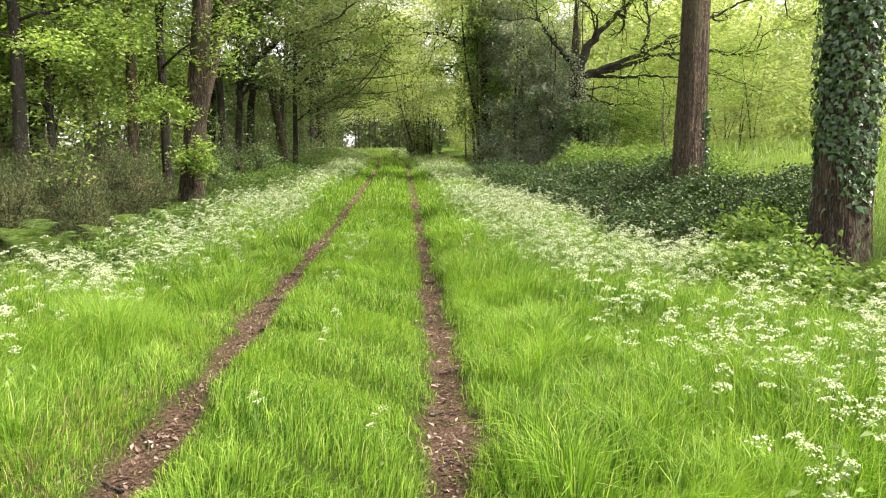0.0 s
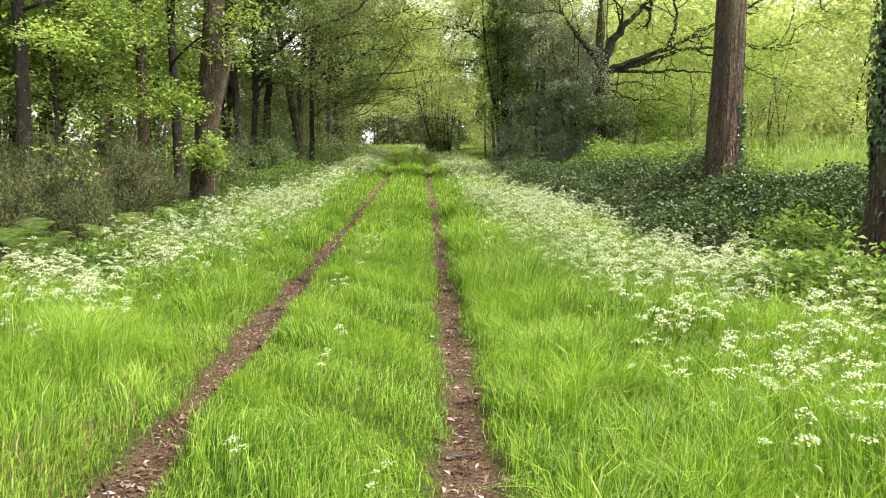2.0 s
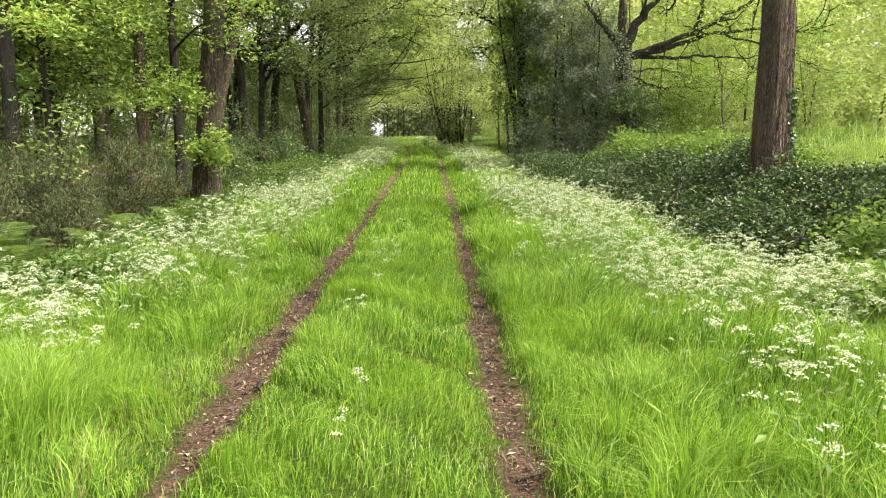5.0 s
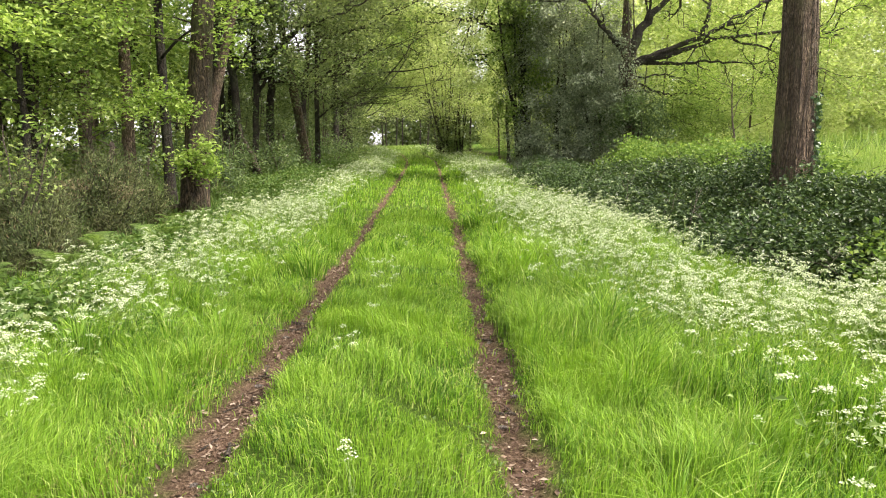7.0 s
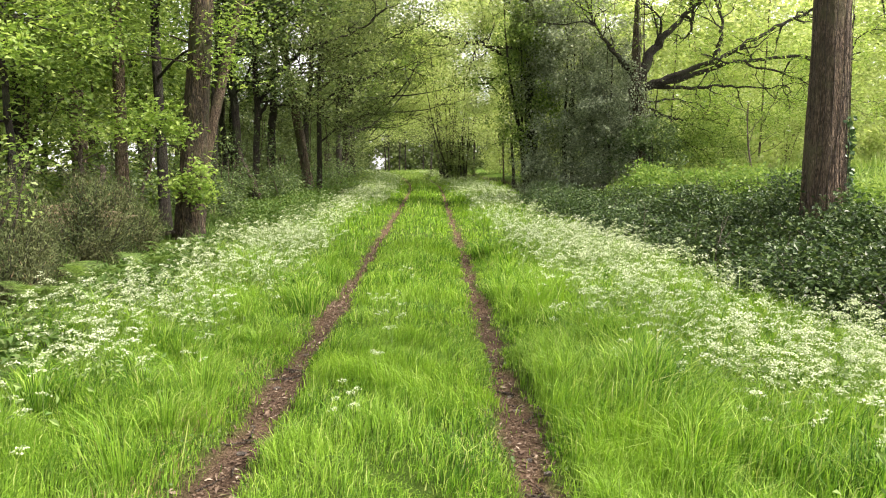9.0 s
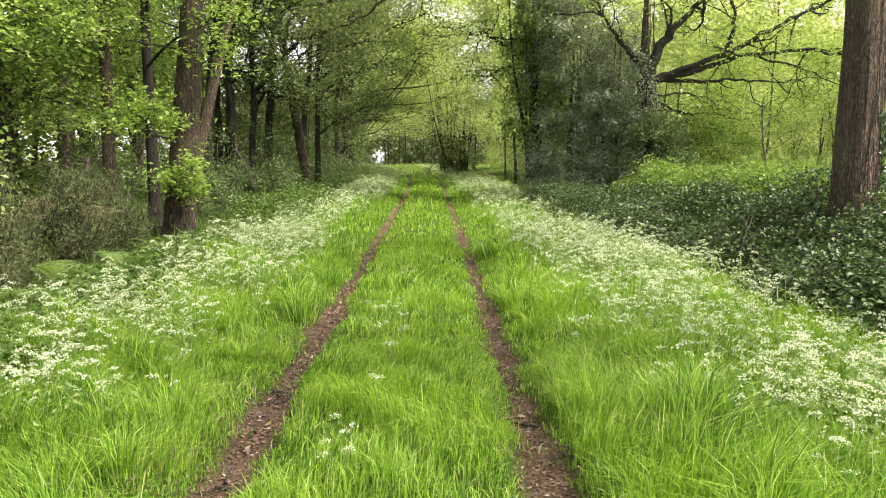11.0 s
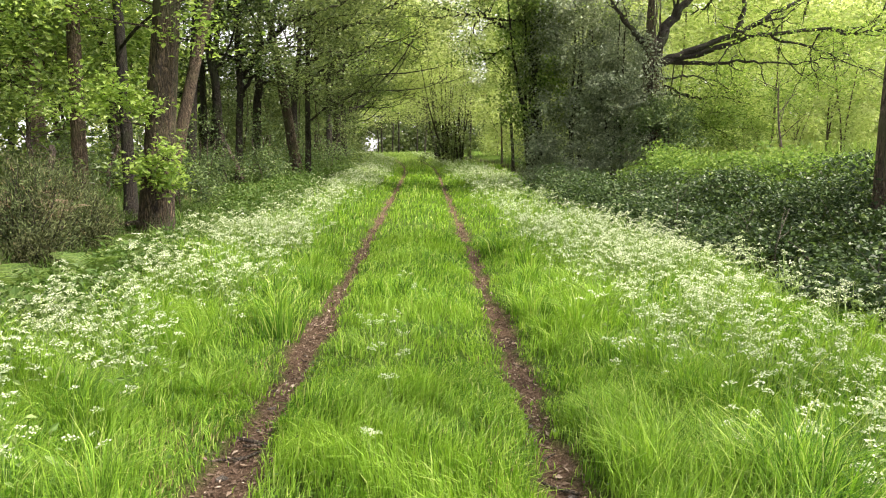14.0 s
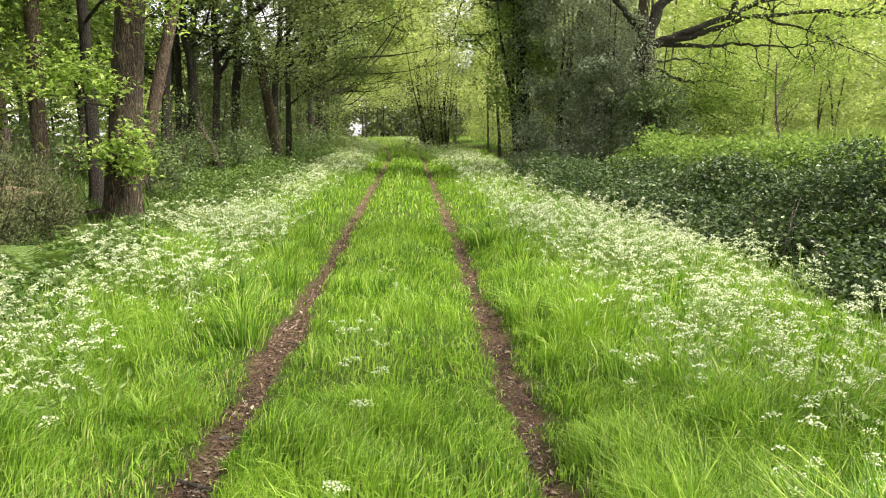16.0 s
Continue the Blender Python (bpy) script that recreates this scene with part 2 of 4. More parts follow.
def blades(P, height, width, rng, lean=0.45, drift=None):
    """Bent grass blades at the points P, three triangles each."""
    n = len(P)
    a = rng.uniform(0, 2 * np.pi, n)
    D = np.stack([np.cos(a), np.sin(a), np.zeros(n)], 1)
    if drift is not None:
        D = unit(D + drift)
    a2 = rng.uniform(0, 2 * np.pi, n)
    S = np.stack([np.cos(a2), np.sin(a2), np.zeros(n)], 1) * (np.asarray(width) * rng.uniform(0.6, 1.3, n))[:, None] * 0.5
    H = (np.asarray(height) * rng.uniform(0.55, 1.25, n))[:, None]
    K = (lean * rng.uniform(0.2, 1.6, n))[:, None]
    Z = np.array((0, 0, 1.0))
    mid = P + H * (0.58 * Z + 0.25 * K * D)
    tip = P + H * ((1 - 0.3 * K) * Z + 0.95 * K * D)
    V = np.stack([P - S, P + S, mid + 0.85 * S, mid - 0.85 * S, tip], 1).reshape(-1, 3)
    b = np.arange(n)[:, None] * 5
    F = np.concatenate([b + np.array((0, 1, 2)), b + np.array((0, 2, 3)), b + np.array((3, 2, 4))])
    return V, F


# ---- the lie of the land ----
GAUGE = 0.76


def track(y):
    y = np.asarray(y, float)
    return -0.57 - 0.053 * y - 0.0022 * np.clip(y - 40, 0, 80) ** 2


def smooth(a, b, x):
    t = np.clip((x - a) / (b - a), 0, 1)
    return t * t * (3 - 2 * t)


def waves(x, y, s, seed=0.0):
    return (np.sin(x * s + 1.7 * np.sin(y * s * 0.7 + seed)) + np.sin(y * s * 1.3 + 2.1 * np.sin(x * s * 0.6 + 1 + seed)) + np.sin((x + y) * s * 2.1 + seed)) / 3


def right_rut(y):
    return 0.79 + 0.07 * smooth(3, 6, y) + 0.03 * smooth(8, 13, y)


def rut_mask(x, y):
    u = x - track(y)
    wig = 0.025 * waves(x * 0, y, 2.3) + 0.02 * waves(x * 0, y, 7.0, 2.0)
    thin = 1 - 0.35 * smooth(7, 16, y)
    wl_ = 0.15 * thin + 0.06 * waves(x * 0, y, 1.9, 4.0) + 0.05 * waves(x, y, 9.0) + 0.03 * waves(x, y, 23.0)
    wr_ = 0.13 * thin + 0.055 * waves(x * 0, y, 2.3, 1.0) + 0.05 * waves(x, y, 9.0) + 0.03 * waves(x, y, 23.0)
    left = 1 - smooth(wl_ * 0.5, wl_ * 1.45, abs(u + GAUGE - wig))
    right = 1 - smooth(wr_ * 0.5, wr_ * 1.45, abs(u - right_rut(y) - wig))
    return np.maximum(left, right)


def ground_height(x, y):
    x, y = np.asarray(x, float), np.asarray(y, float)
    u = x - track(y)
    z = np.interp(y, [-40, 14, 22, 36, 60, 80, 110, 400], [0, 0, 0.12, 0.3, 0.78, 1.15, 1.2, 1.2])
    z = z + 0.05 * np.exp(-(u / 0.5) ** 2) - 0.045 * rut_mask(x, y) + 0.02 * waves(x, y, 1.3)
    near = 1 - smooth(30, 50, y)
    z = z - 0.3 * near * np.exp(-((u - 4.7) / 0.6) ** 2)
    z = z + (0.55 * smooth(4.9, 7.5, u) + 0.9 * smooth(7, 20, u)) * (0.4 + 0.6 * near)
    z = z - 0.12 * near * np.exp(-((u + 4.3) / 0.7) ** 2)
    z = z + 0.35 * smooth(-4, -9, u)
    return z


def on_ground(x, y, dz=0.0):
    return (float(x), float(y), float(ground_height(x, y)) + dz)


def ground_sheet():
    xs = np.concatenate([[-600, -300, -150, -80, -50], np.arange(-30, -6, 0.6), np.arange(-6, -3.2, 0.2), np.arange(-3.2, 1.2, 0.075), np.arange(1.2, 7, 0.2), np.arange(7, 30, 0.7), [50, 80, 150, 300, 600]])
    ys = np.concatenate([[-300, -120, -40, -15, -6, -2], np.arange(0, 14, 0.12), np.arange(14, 18, 0.2), np.arange(18, 40, 0.3), np.arange(40, 110, 1.2), [150, 250, 400, 700, 1200]])
    u, y = np.meshgrid(xs, ys)
    x = u + 1.0 + track(np.clip(y, 0, 100))
    V = np.stack([x, y, ground_height(x, y)], -1).reshape(-1, 3)
    i, j = np.meshgrid(np.arange(len(ys) - 1), np.arange(len(xs) - 1), indexing="ij")
    w = len(xs)
    F = np.stack([i * w + j, i * w + j + 1, (i + 1) * w + j + 1, (i + 1) * w + j], -1).reshape(-1, 4)
    off = V[:, 0] - track(V[:, 1])
    wood = np.maximum(smooth(-3.6, -5.0, off), smooth(4.0, 4.8, off) * (1 - smooth(5.2, 6.5, off)))
    ob = linked("ground", V, F, EARTH, smooth=True, values={"soil": rut_mask(V[:, 0], V[:, 1]), "wood": wood})
    tagged(ob, "grassy woodland track with two bare brown wheel ruts", "ground", kind="structure")


ground_sheet()


def scatter(rng, n, u0, u1, y0, y1, power=1.0):
    """Points on the ground in a band beside the track, thinning out with distance when power > 1."""
    y = y0 + (y1 - y0) * rng.random(n) ** power
    x = track(y) + rng.uniform(u0, u1, n)
    return x, y


# ---- grass ----


def sward(name, label, rng, mat, bands):
    pieces = []
    for n, u0, u1, y0, y1, power, height, width in bands:
        x, y = scatter(rng, n, u0, u1, y0, y1, power)
        u = x - track(y)
        clump = waves(x, y, 4.1) + 0.6 * waves(x, y, 11.0, 3.0)
        m = rut_mask(x, y)
        keep = rng.random(n) > np.clip(m * 1.25 - 0.3, 0, 0.95) + 0.25 * (clump < -0.7)
        x, y, clump, m, u = x[keep], y[keep], clump[keep], m[keep], u[keep]
        edge = np.minimum(abs(u - right_rut(y)), abs(u + GAUGE))
        h = height * (1 + 0.55 * clump) * (0.9 + 0.4 * waves(x, y, 1.1, 7.0)) * (0.4 + 0.6 * smooth(0.08, 0.32, edge)) * (1 + 0.55 * smooth(1.2, 1.9, abs(u)))
        w = width * np.clip(y / 9, 0.75, 8)
        P = np.stack([x, y, ground_height(x, y) - 0.01], 1)
        a = 3.0 * waves(x, y, 2.3, 5.0)
        drift = np.stack([np.cos(a), np.sin(a), 0 * a], 1) * 0.9
        pieces.append(blades(P, h, w, rng, 0.62, drift))
    V, F = merged(pieces)
    return tagged(linked(name, V, F, mat), label, "grass", kind="stuff")


sward("grass", "lush bright green grass along the track", np.random.default_rng(11), GRASS, [
    (105000, -2.2, 2.2, 2.2, 10.5, 1.0, 0.17, 0.0066),
    (85000, -3.6, 4.6, 9.5, 18, 1.2, 0.17, 0.0068),
    (32000, -3.6, 4.6, 16, 50, 1.3, 0.17, 0.009),
    (3000, -4, 4.6, 45, 100, 1.2, 0.14, 0.009),
    (60000, 1.6, 4.6, 1.5, 10, 1.0, 0.22, 0.007),
    (45000, -4.0, -1.6, 2.5, 11, 1.0, 0.18, 0.007),
    (9000, 1.05, 1.8, 6, 10, 1.0, 0.24, 0.006),
    (20000, -4.0, 4.6, -4, 2.4, 1.0, 0.16, 0.012),
])
sward("dry_grass", "yellowing dry grass beside the ruts", np.random.default_rng(14), STRAW, [
    (2600, -1.5, -0.95, 2.4, 4.6, 1.0, 0.1, 0.005),
    (2600, -1.35, -0.95, 4.5, 11, 1.0, 0.1, 0.005),
    (1800, 0.5, 0.95, 3, 11, 1.0, 0.08, 0.005),
])
sward("meadow_grass", "tall pale green meadow grass on the bank", np.random.default_rng(12), MEADOW, [
    (22000, 6.6, 14, 8, 26, 1.0, 0.19, 0.007),
    (6000, 5.0, 7, 12, 26, 1.0, 0.18, 0.007),
    (5000, 6.9, 11, 3, 9, 1.0, 0.25, 0.008),
    (14000, 8, 40, 20, 70, 1.0, 0.36, 0.009),
    (16000, -4, 4.6, 40, 100, 1.0, 0.18, 0.008),
])
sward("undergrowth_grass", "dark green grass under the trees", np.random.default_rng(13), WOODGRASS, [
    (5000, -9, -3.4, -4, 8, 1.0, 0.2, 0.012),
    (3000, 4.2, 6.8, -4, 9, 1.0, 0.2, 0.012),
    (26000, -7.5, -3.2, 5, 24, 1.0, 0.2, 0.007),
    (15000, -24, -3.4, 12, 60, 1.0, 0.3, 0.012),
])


def tufts():
    """Taller tussocks that spill over the edges of the ruts."""
    rng = np.random.default_rng(16)
    n, k = 90, 150
    y = rng.uniform(3, 17, n)
    u = np.where(rng.random(n) < 0.6, rng.uniform(1.1, 1.9, n), rng.uniform(-2.4, -1.0, n))
    size = np.repeat(rng.uniform(0.6, 1.3, n), k)
    a = rng.uniform(0, 2 * np.pi, n * k)
    D = np.stack([np.cos(a), np.sin(a), 0 * a], 1)
    x0, y0 = np.repeat(track(y) + u, k), np.repeat(y, k)
    q = np.abs(rng.normal(0, 0.07, n * k)) * size
    x, yy = x0 + q * D[:, 0], y0 + q * D[:, 1]
    P = np.stack([x, yy, ground_height(x, yy) - 0.01], 1)
    V, F = blades(P, 0.34 * size, 0.0065 * np.clip(y0 / 9, 0.8, 3), rng, 0.75, D * 2.0)
    tagged(linked("grass_tussock", V, F, GRASS), "long arching tussocks of grass beside the ruts", "grass", kind="stuff")


tufts()


def clover():
    """Low broad-leaved weeds between the grass and along the ruts."""
    rng = np.random.default_rng(15)
    n = 12000
    y = rng.uniform(2.2, 12, n)
    u = rng.choice((-1, 1), n) * GAUGE + rng.normal(0, 0.33, n)
    x = track(y) + u
    keep = (rng.random(n) < 0.5 + 0.7 * waves(x, y, 3.3, 9.0)) & (rut_mask(x, y) < 0.6)
    P = np.stack([x, y, ground_height(x, y) + rng.uniform(0.01, 0.07, n)], 1)[keep]
    tagged(linked("clover", *leaf_set(P, 0.02, rng, 0.6, 0.9, None, 0.1, 0), WOODGRASS), "low green clover and weeds by the ruts", "weeds", kind="stuff")


clover()

# ---- cow parsley ----


def umbels(C, size, rng, florets=1):
    """Lacy flower heads at C: small clusters of white florets on a shallow dome."""
    n, k = len(C), 11 if florets > 1 else 12
    a = np.arange(k) * 2.4 + rng.uniform(0, 6.28, (n, 1))
    r = np.sqrt((np.arange(k) + 0.4) / k) * np.asarray(size)[:, None] * 0.5
    tilt = rng.normal(0, 0.3, (n, 2))
    dx, dy = r * np.cos(a), r * np.sin(a)
    dz = -0.9 * r * r / np.asarray(size)[:, None] + dx * tilt[:, :1] + dy * tilt[:, 1:]
    P = (C[:, None] + np.stack([dx, dy, dz], -1)).reshape(-1, 3)
    s = np.repeat(np.asarray(size), k)
    if florets > 1:
        P, s = np.repeat(P, florets, 0), np.repeat(s, florets)
        P = P + rng.normal(0, 1, P.shape) * (s * 0.055)[:, None] * np.array((1, 1, 0.5))
    V, F = leaf_set(P, s * {1: 0.21, 3: 0.16}.get(florets, 0.125), rng, up=0.7, width=1.0, fold=0.06, droop=0)
    return V, F


def parsley(name, label, rng, bands):
    heads, stems, fronds = [], [], []
    for n, u0, u1, y0, y1, power, tall, size in bands:
        x, y = scatter(rng, n, u0, u1, y0, y1, power)
        u = x - track(y)
        mid, half = (u0 + u1) / 2, abs(u1 - u0) / 2
        keep = rng.random(n) < (1 - (abs(u - mid) / half) ** 2.5) * (0.55 + 0.7 * (waves(x, y, 1.5, 2.0) + 0.5 * waves(x, y, 4.7)))
        x, y = x[keep], y[keep]
        n = len(x)
        P = np.stack([x, y, ground_height(x, y)], 1)
        H = tall * rng.uniform(0.5, 1.25, n)
        top = P + np.stack([rng.normal(0, 0.06, n), rng.normal(0, 0.06, n), H], 1)
        k = 4
        C = np.repeat(top, k, 0) + rng.normal(0, 1, (n * k, 3)) * np.array((0.1, 0.1, 0.06))
        s = 1.45 * size * rng.uniform(0.5, 1.25, n * k) * np.clip(np.repeat(y, k) / 12, 1, 3) ** 0.5
        heads.append(umbels(C, s, rng, 5 if y1 < 10 else 3 if y1 < 20 else 1))
        fork = np.repeat(P + 0.6 * (top - P), k, 0)
        wide = np.clip(y / 6, 0.8, 6) * 0.0035
        for A, B, w in ((P, P + 0.62 * (top - P), wide), (fork, C, np.repeat(wide, k) * 0.6)):
            m = len(A)
            S = np.stack([w, 0 * w, 0 * w], 1) * 0.5
            V = np.stack([A - S, A + S, B + S * 0.7, B - S * 0.7], 1).reshape(-1, 3)
            b = np.arange(m)[:, None] * 4
            stems.append((V, np.concatenate([b + np.array((0, 1, 2)), b + np.array((0, 2, 3))])))
        L = np.repeat(P, 7, 0) + rng.normal(0, 1, (n * 7, 3)) * np.array((0.1, 0.1, 0.05))
        L[:, 2] += np.repeat(H, 7) * rng.uniform(0.2, 0.75, n * 7)
        fronds.append(leaf_set(L, 0.06 * np.clip(np.repeat(y, 7) / 12, 1, 3) ** 0.5, rng, 0.5, 0.45))
    base = root(name, (0, 0, 0), label, "wildflowers", kind="stuff")
    linked("flower_head", *merged(heads), PETAL, base, "white lacy flower heads")
    linked("stem", *merged(stems), STALK, base)
    linked("leaf", *merged(fronds), STALK, base)


parsley("cow_parsley", "white flowering cow parsley on the grassy verge", np.random.default_rng(21), [
    (800, 1.9, 4.7, 2.5, 9, 1.0, 0.5, 0.058),
    (1300, 1.5, 4.1, 8, 18, 1.0, 0.45, 0.052),
    (850, 1.4, 3.7, 17, 45, 1.2, 0.38, 0.055),
    (900, 1.0, 3.8, 32, 76, 1.0, 0.35, 0.055),
])
parsley("cow_parsley", "white flowering cow parsley before the wood", np.random.default_rng(22), [
    (430, -4.0, -1.6, 3.0, 9, 1.0, 0.4, 0.058),
    (900, -3.8, -1.3, 8, 18, 1.0, 0.42, 0.052),
    (950, -3.6, -1.3, 17, 45, 1.2, 0.42, 0.055),
    (950, -3.6, -1.0, 32, 82, 1.0, 0.35, 0.055),
])

# ---- trees ----


def wander(p, d, length, steps, rng, bend=0.25, lift=0.0):
    p, d = np.array(p, float), unit(np.array(d, float))
    pts = [p.copy()]
    for _ in range(steps):
        d = unit(d + rng.normal(0, bend, 3) + np.array((0, 0, lift)))
        p = p + d * length / steps
        pts.append(p.copy())
    return np.array(pts)


def limb_with_twigs(p, d, length, r, rng, twigs=5, bend=0.22, lift=0.03, apart=False):
    """A limb, its side branches and their ends, where leaves grow."""
    main = wander(p, d, length, 8, rng, bend, lift)
    tubes = [tube(main, np.linspace(r, r * 0.2, 9), 6)]
    tips = [main[-1], main[-2]]
    for _ in range(twigs):
        k = rng.integers(2, 8)
        dd = unit(main[k] - main[k - 1]) + rng.normal(0, 0.75, 3) * np.array((1, 1, 0.6))
        side = wander(main[k], dd, length * rng.uniform(0.25, 0.55), 5, rng, bend * 1.2, lift)
        tubes.append(tube(side, np.linspace(r * 0.38, r * 0.07, 6), 4))
        tips += [side[-1], side[-2], side[3]]
    return (tubes if apart else merged(tubes)), np.array(tips)


def sprays(tips, per, spread, leaf, rng, flat=0.36, up=0.75, face=None):
    P = np.repeat(tips, per, 0) + rng.normal(0, 1, (len(tips) * per, 3)) * np.array((spread, spread, spread * flat))
    return leaf_set(P, leaf, rng, up, 0.6, face=None if face is None else np.repeat(face, per, 0))


def tree(name, label, place, r, height, rng, bark, leafmat, lean=(0, 0), limbs=10, low=3.5, reach=3.0, per=26, leaf=0.11, spread=0.5, twigs=5, flare=1.5, lift=0.05, bend=0.035, sides=14, side=None, above=0.0, rise=(0.0, 0.7)):
    base = root(name, on_ground(*place), label, "tree")
    n = 26
    t = np.linspace(0, 1, n) ** 1.3
    wob = np.cumsum(rng.normal(0, bend, (n, 2)), 0) * height / 12
    P = np.stack([lean[0] * height * t + wob[:, 0] * t, lean[1] * height * t + wob[:, 1] * t, height * t - 0.15], 1)
    R = r * (1 - 0.72 * t) * (1 + (flare - 1) * np.exp(-t * height / 0.35))
    linked("trunk", *tube(P, R, sides, 0.16, rng), bark, base, smooth=True)
    tips = []
    for i in range(limbs):
        f = (low + (height * 0.97 - low) * (i + rng.random()) / limbs) / height
        p = np.array([np.interp(f, t, P[:, c]) for c in range(3)])
        a = rng.uniform(0, 2 * np.pi) if side is None else rng.normal(side, 0.8)
        d = (math.cos(a), math.sin(a), rng.uniform(*rise))
        length = reach * (1.15 - 0.65 * f) * rng.uniform(0.7, 1.25)
        tubes, ends = limb_with_twigs(p, d, length, r * (0.34 - 0.16 * f), rng, twigs, 0.2, lift, True)
        if place[1] < 21:
            main = linked("limb", *tubes[0], bark, base, smooth=True)
            for side_branch in tubes[1:]:
                linked("branch", *side_branch, bark, main, smooth=True)
        else:
            linked("limb", *merged(tubes), bark, base, smooth=True)
        tips.append(ends)
    tips = np.concatenate(tips) + np.array((0, 0, above))
    linked("crown", *sprays(tips, per, spread, leaf, rng), leafmat, base, "loose leafy crown")
    return base


R = np.random.default_rng


def shoots(base, spots, rng, mat, leaf=0.12, per=150):
    """Leafy shoots that spring from a trunk: a bent twig each, with a loose tuft of leaves."""
    o = np.array(base.location)
    for x, y, z, sx, sz in spots:
        c = np.array((x, y, z)) - o
        start = np.array((0.045 * c[2], 0, max(0.4, c[2] - 0.25)))
        Q = start + (c - start) * np.linspace(0, 1, 7)[:, None] + rng.normal(0, 0.03, (7, 3)) * np.linspace(0, 1, 7)[:, None]
        linked("twig", *tube(Q, np.linspace(0.022, 0.006, 7), 5), TWIG, base)
        k = 20
        tips = c + rng.normal(0, 1, (k, 3)) * np.array((sx, sx * 0.7, sz))
        tagged(linked("leafy_shoot", *sprays(tips, per // k, 0.13, leaf, rng, 0.7), mat, base, "fresh bright green oak leaves"), kind="stuff")


oak = tree("oak_tree", "stout oak with furrowed brown bark and leafy shoots", (-6.35, 19.2), 0.29, 13, R(31), OAKBARK, OAKLEAF, (0.095, 0), 13, 5.6, 3.6, 44, 0.095, 0.4, sides=26, flare=1.35, bend=0.01)
shoots(oak, [(-6.6, 18.5, 2.5, 0.28, 0.22), (-7.2, 18.3, 2.25, 0.33, 0.13), (-6.85, 18.4, 2.72, 0.3, 0.16), (-6.3, 18.55, 2.35, 0.2, 0.16), (-5.85, 18.6, 1.45, 0.12, 0.24), (-6.15, 18.5, 1.25, 0.17, 0.11), (-5.9, 18.7, 1.1, 0.1, 0.1), (-5.1, 18.9, 4.3, 0.45, 0.22), (-6.9, 18.8, 4.4, 0.5, 0.25), (-7.7, 18.6, 4.0, 0.5, 0.25), (-5.3, 18.9, 3.6, 0.3, 0.2)], R(131), FRESHLEAF, 0.1, 300)
tree("slender_tree", "slender dark tree close behind the oak", (-7.38, 20.6), 0.13, 11, R(32), DARKBARK, OAKLEAF, (-0.01, 0), 11, 3.2, 2.6, 52, 0.085)
tree("pine_tree", "slim pine with reddish bare bark", (-7.85, 19.5), 0.14, 14, R(33), PINKBARK, OAKLEAF, (0.015, 0), 10, 5.4, 2.6, 52, 0.085)
tree("pine_tree", "brown leaning pine behind the oak", (-8.05, 24), 0.17, 12, R(34), PINKBARK, SHADELEAF, (0.25, 0), 9, 5.2, 2.6, 40, 0.12)
tree("slender_tree", "dark straight trunk above the gorse", (-8.35, 15.2), 0.14, 12, R(35), DARKBARK, OAKLEAF, (0.02, 0), 12, 3.4, 2.8, 62, 0.08)
tree("pine_tree", "brown pine trunk among low branches", (-9.5, 16.2), 0.17, 14, R(36), PINKBARK, OAKLEAF, (-0.05, 0), 13, 2.4, 2.8, 58, 0.082)
tree("pine_tree", "thick pine trunk deep in the wood", (-10.0, 22), 0.2, 15, R(37), PINKBARK, OAKLEAF, (0, 0), 13, 2.4, 3.0, 40, 0.11)
pole = tree("slender_tree", "thin dark pole of a young tree beside the track", (-6.55, 34), 0.13, 10, R(38), DARKBARK, OLIVELEAF, (0.02, 0), 13, 6.0, 4.2, 44, 0.12, 0.4, 6, lift=0.03, above=0.3, rise=(0.0, 0.5))
tree("leaning_tree", "curved dark trunk leaning into the wood", (-7.25, 36), 0.24, 12, R(39), OAKBARK, OLIVELEAF, (-0.16, 0), 12, 5.0, 5.0, 26, 0.12, 0.42, side=0.3, above=0.6, rise=(0.2, 0.8))
for k, (x, y, r, ln) in enumerate([(-8.55, 30, 0.16, 0.01), (-8.15, 30.6, 0.13, 0.05), (-9.0, 36, 0.2, 0.03), (-9.9, 33, 0.12, -0.06), (-8.5, 40, 0.16, 0.06)]):
    tree("slender_tree", "dark tree in a close group at the wood's edge", (x, y), r, 12, R(50 + k), DARKBARK, OLIVELEAF, (ln, 0), 13, 3.4, 4.4, 36, 0.12, 0.42, 6, side=0.0, above=0.4, rise=(0.1, 0.7), bend=0.09)
tree("arching_tree", "tall tree with a dense dark crown at the wood's edge", (-9.2, 29), 0.16, 12, R(193), DARKBARK, SHADELEAF, (0.05, 0), 17, 5.0, 3.8, 60, 0.12, 0.42, 6, side=0.0, rise=(0.0, 0.5), bend=0.06)
tree("young_oak", "young oak with layered bright leaves above the gorse", (-8.3, 16.4), 0.08, 7, R(57), DARKBARK, OAKLEAF, (-0.02, 0), 15, 2.3, 2.0, 44, 0.095, 0.32, 6, bend=0.08, rise=(0.0, 0.4))
tree("young_oak", "young oak reaching out of the wood with fresh leaves", (-8.7, 13.2), 0.1, 7, R(59), DARKBARK, FRESHLEAF, (0.0, 0), 12, 2.8, 3.0, 34, 0.095, 0.3, 5, side=0.0, bend=0.08, rise=(0.0, 0.35))
tree("young_oak", "young oak with spreading low leafy branches", (-9.4, 18.6), 0.09, 8, R(58), DARKBARK, OAKLEAF, (0.02, 0), 16, 2.0, 2.6, 60, 0.1, 0.35, 6, bend=0.08, rise=(0.0, 0.4))


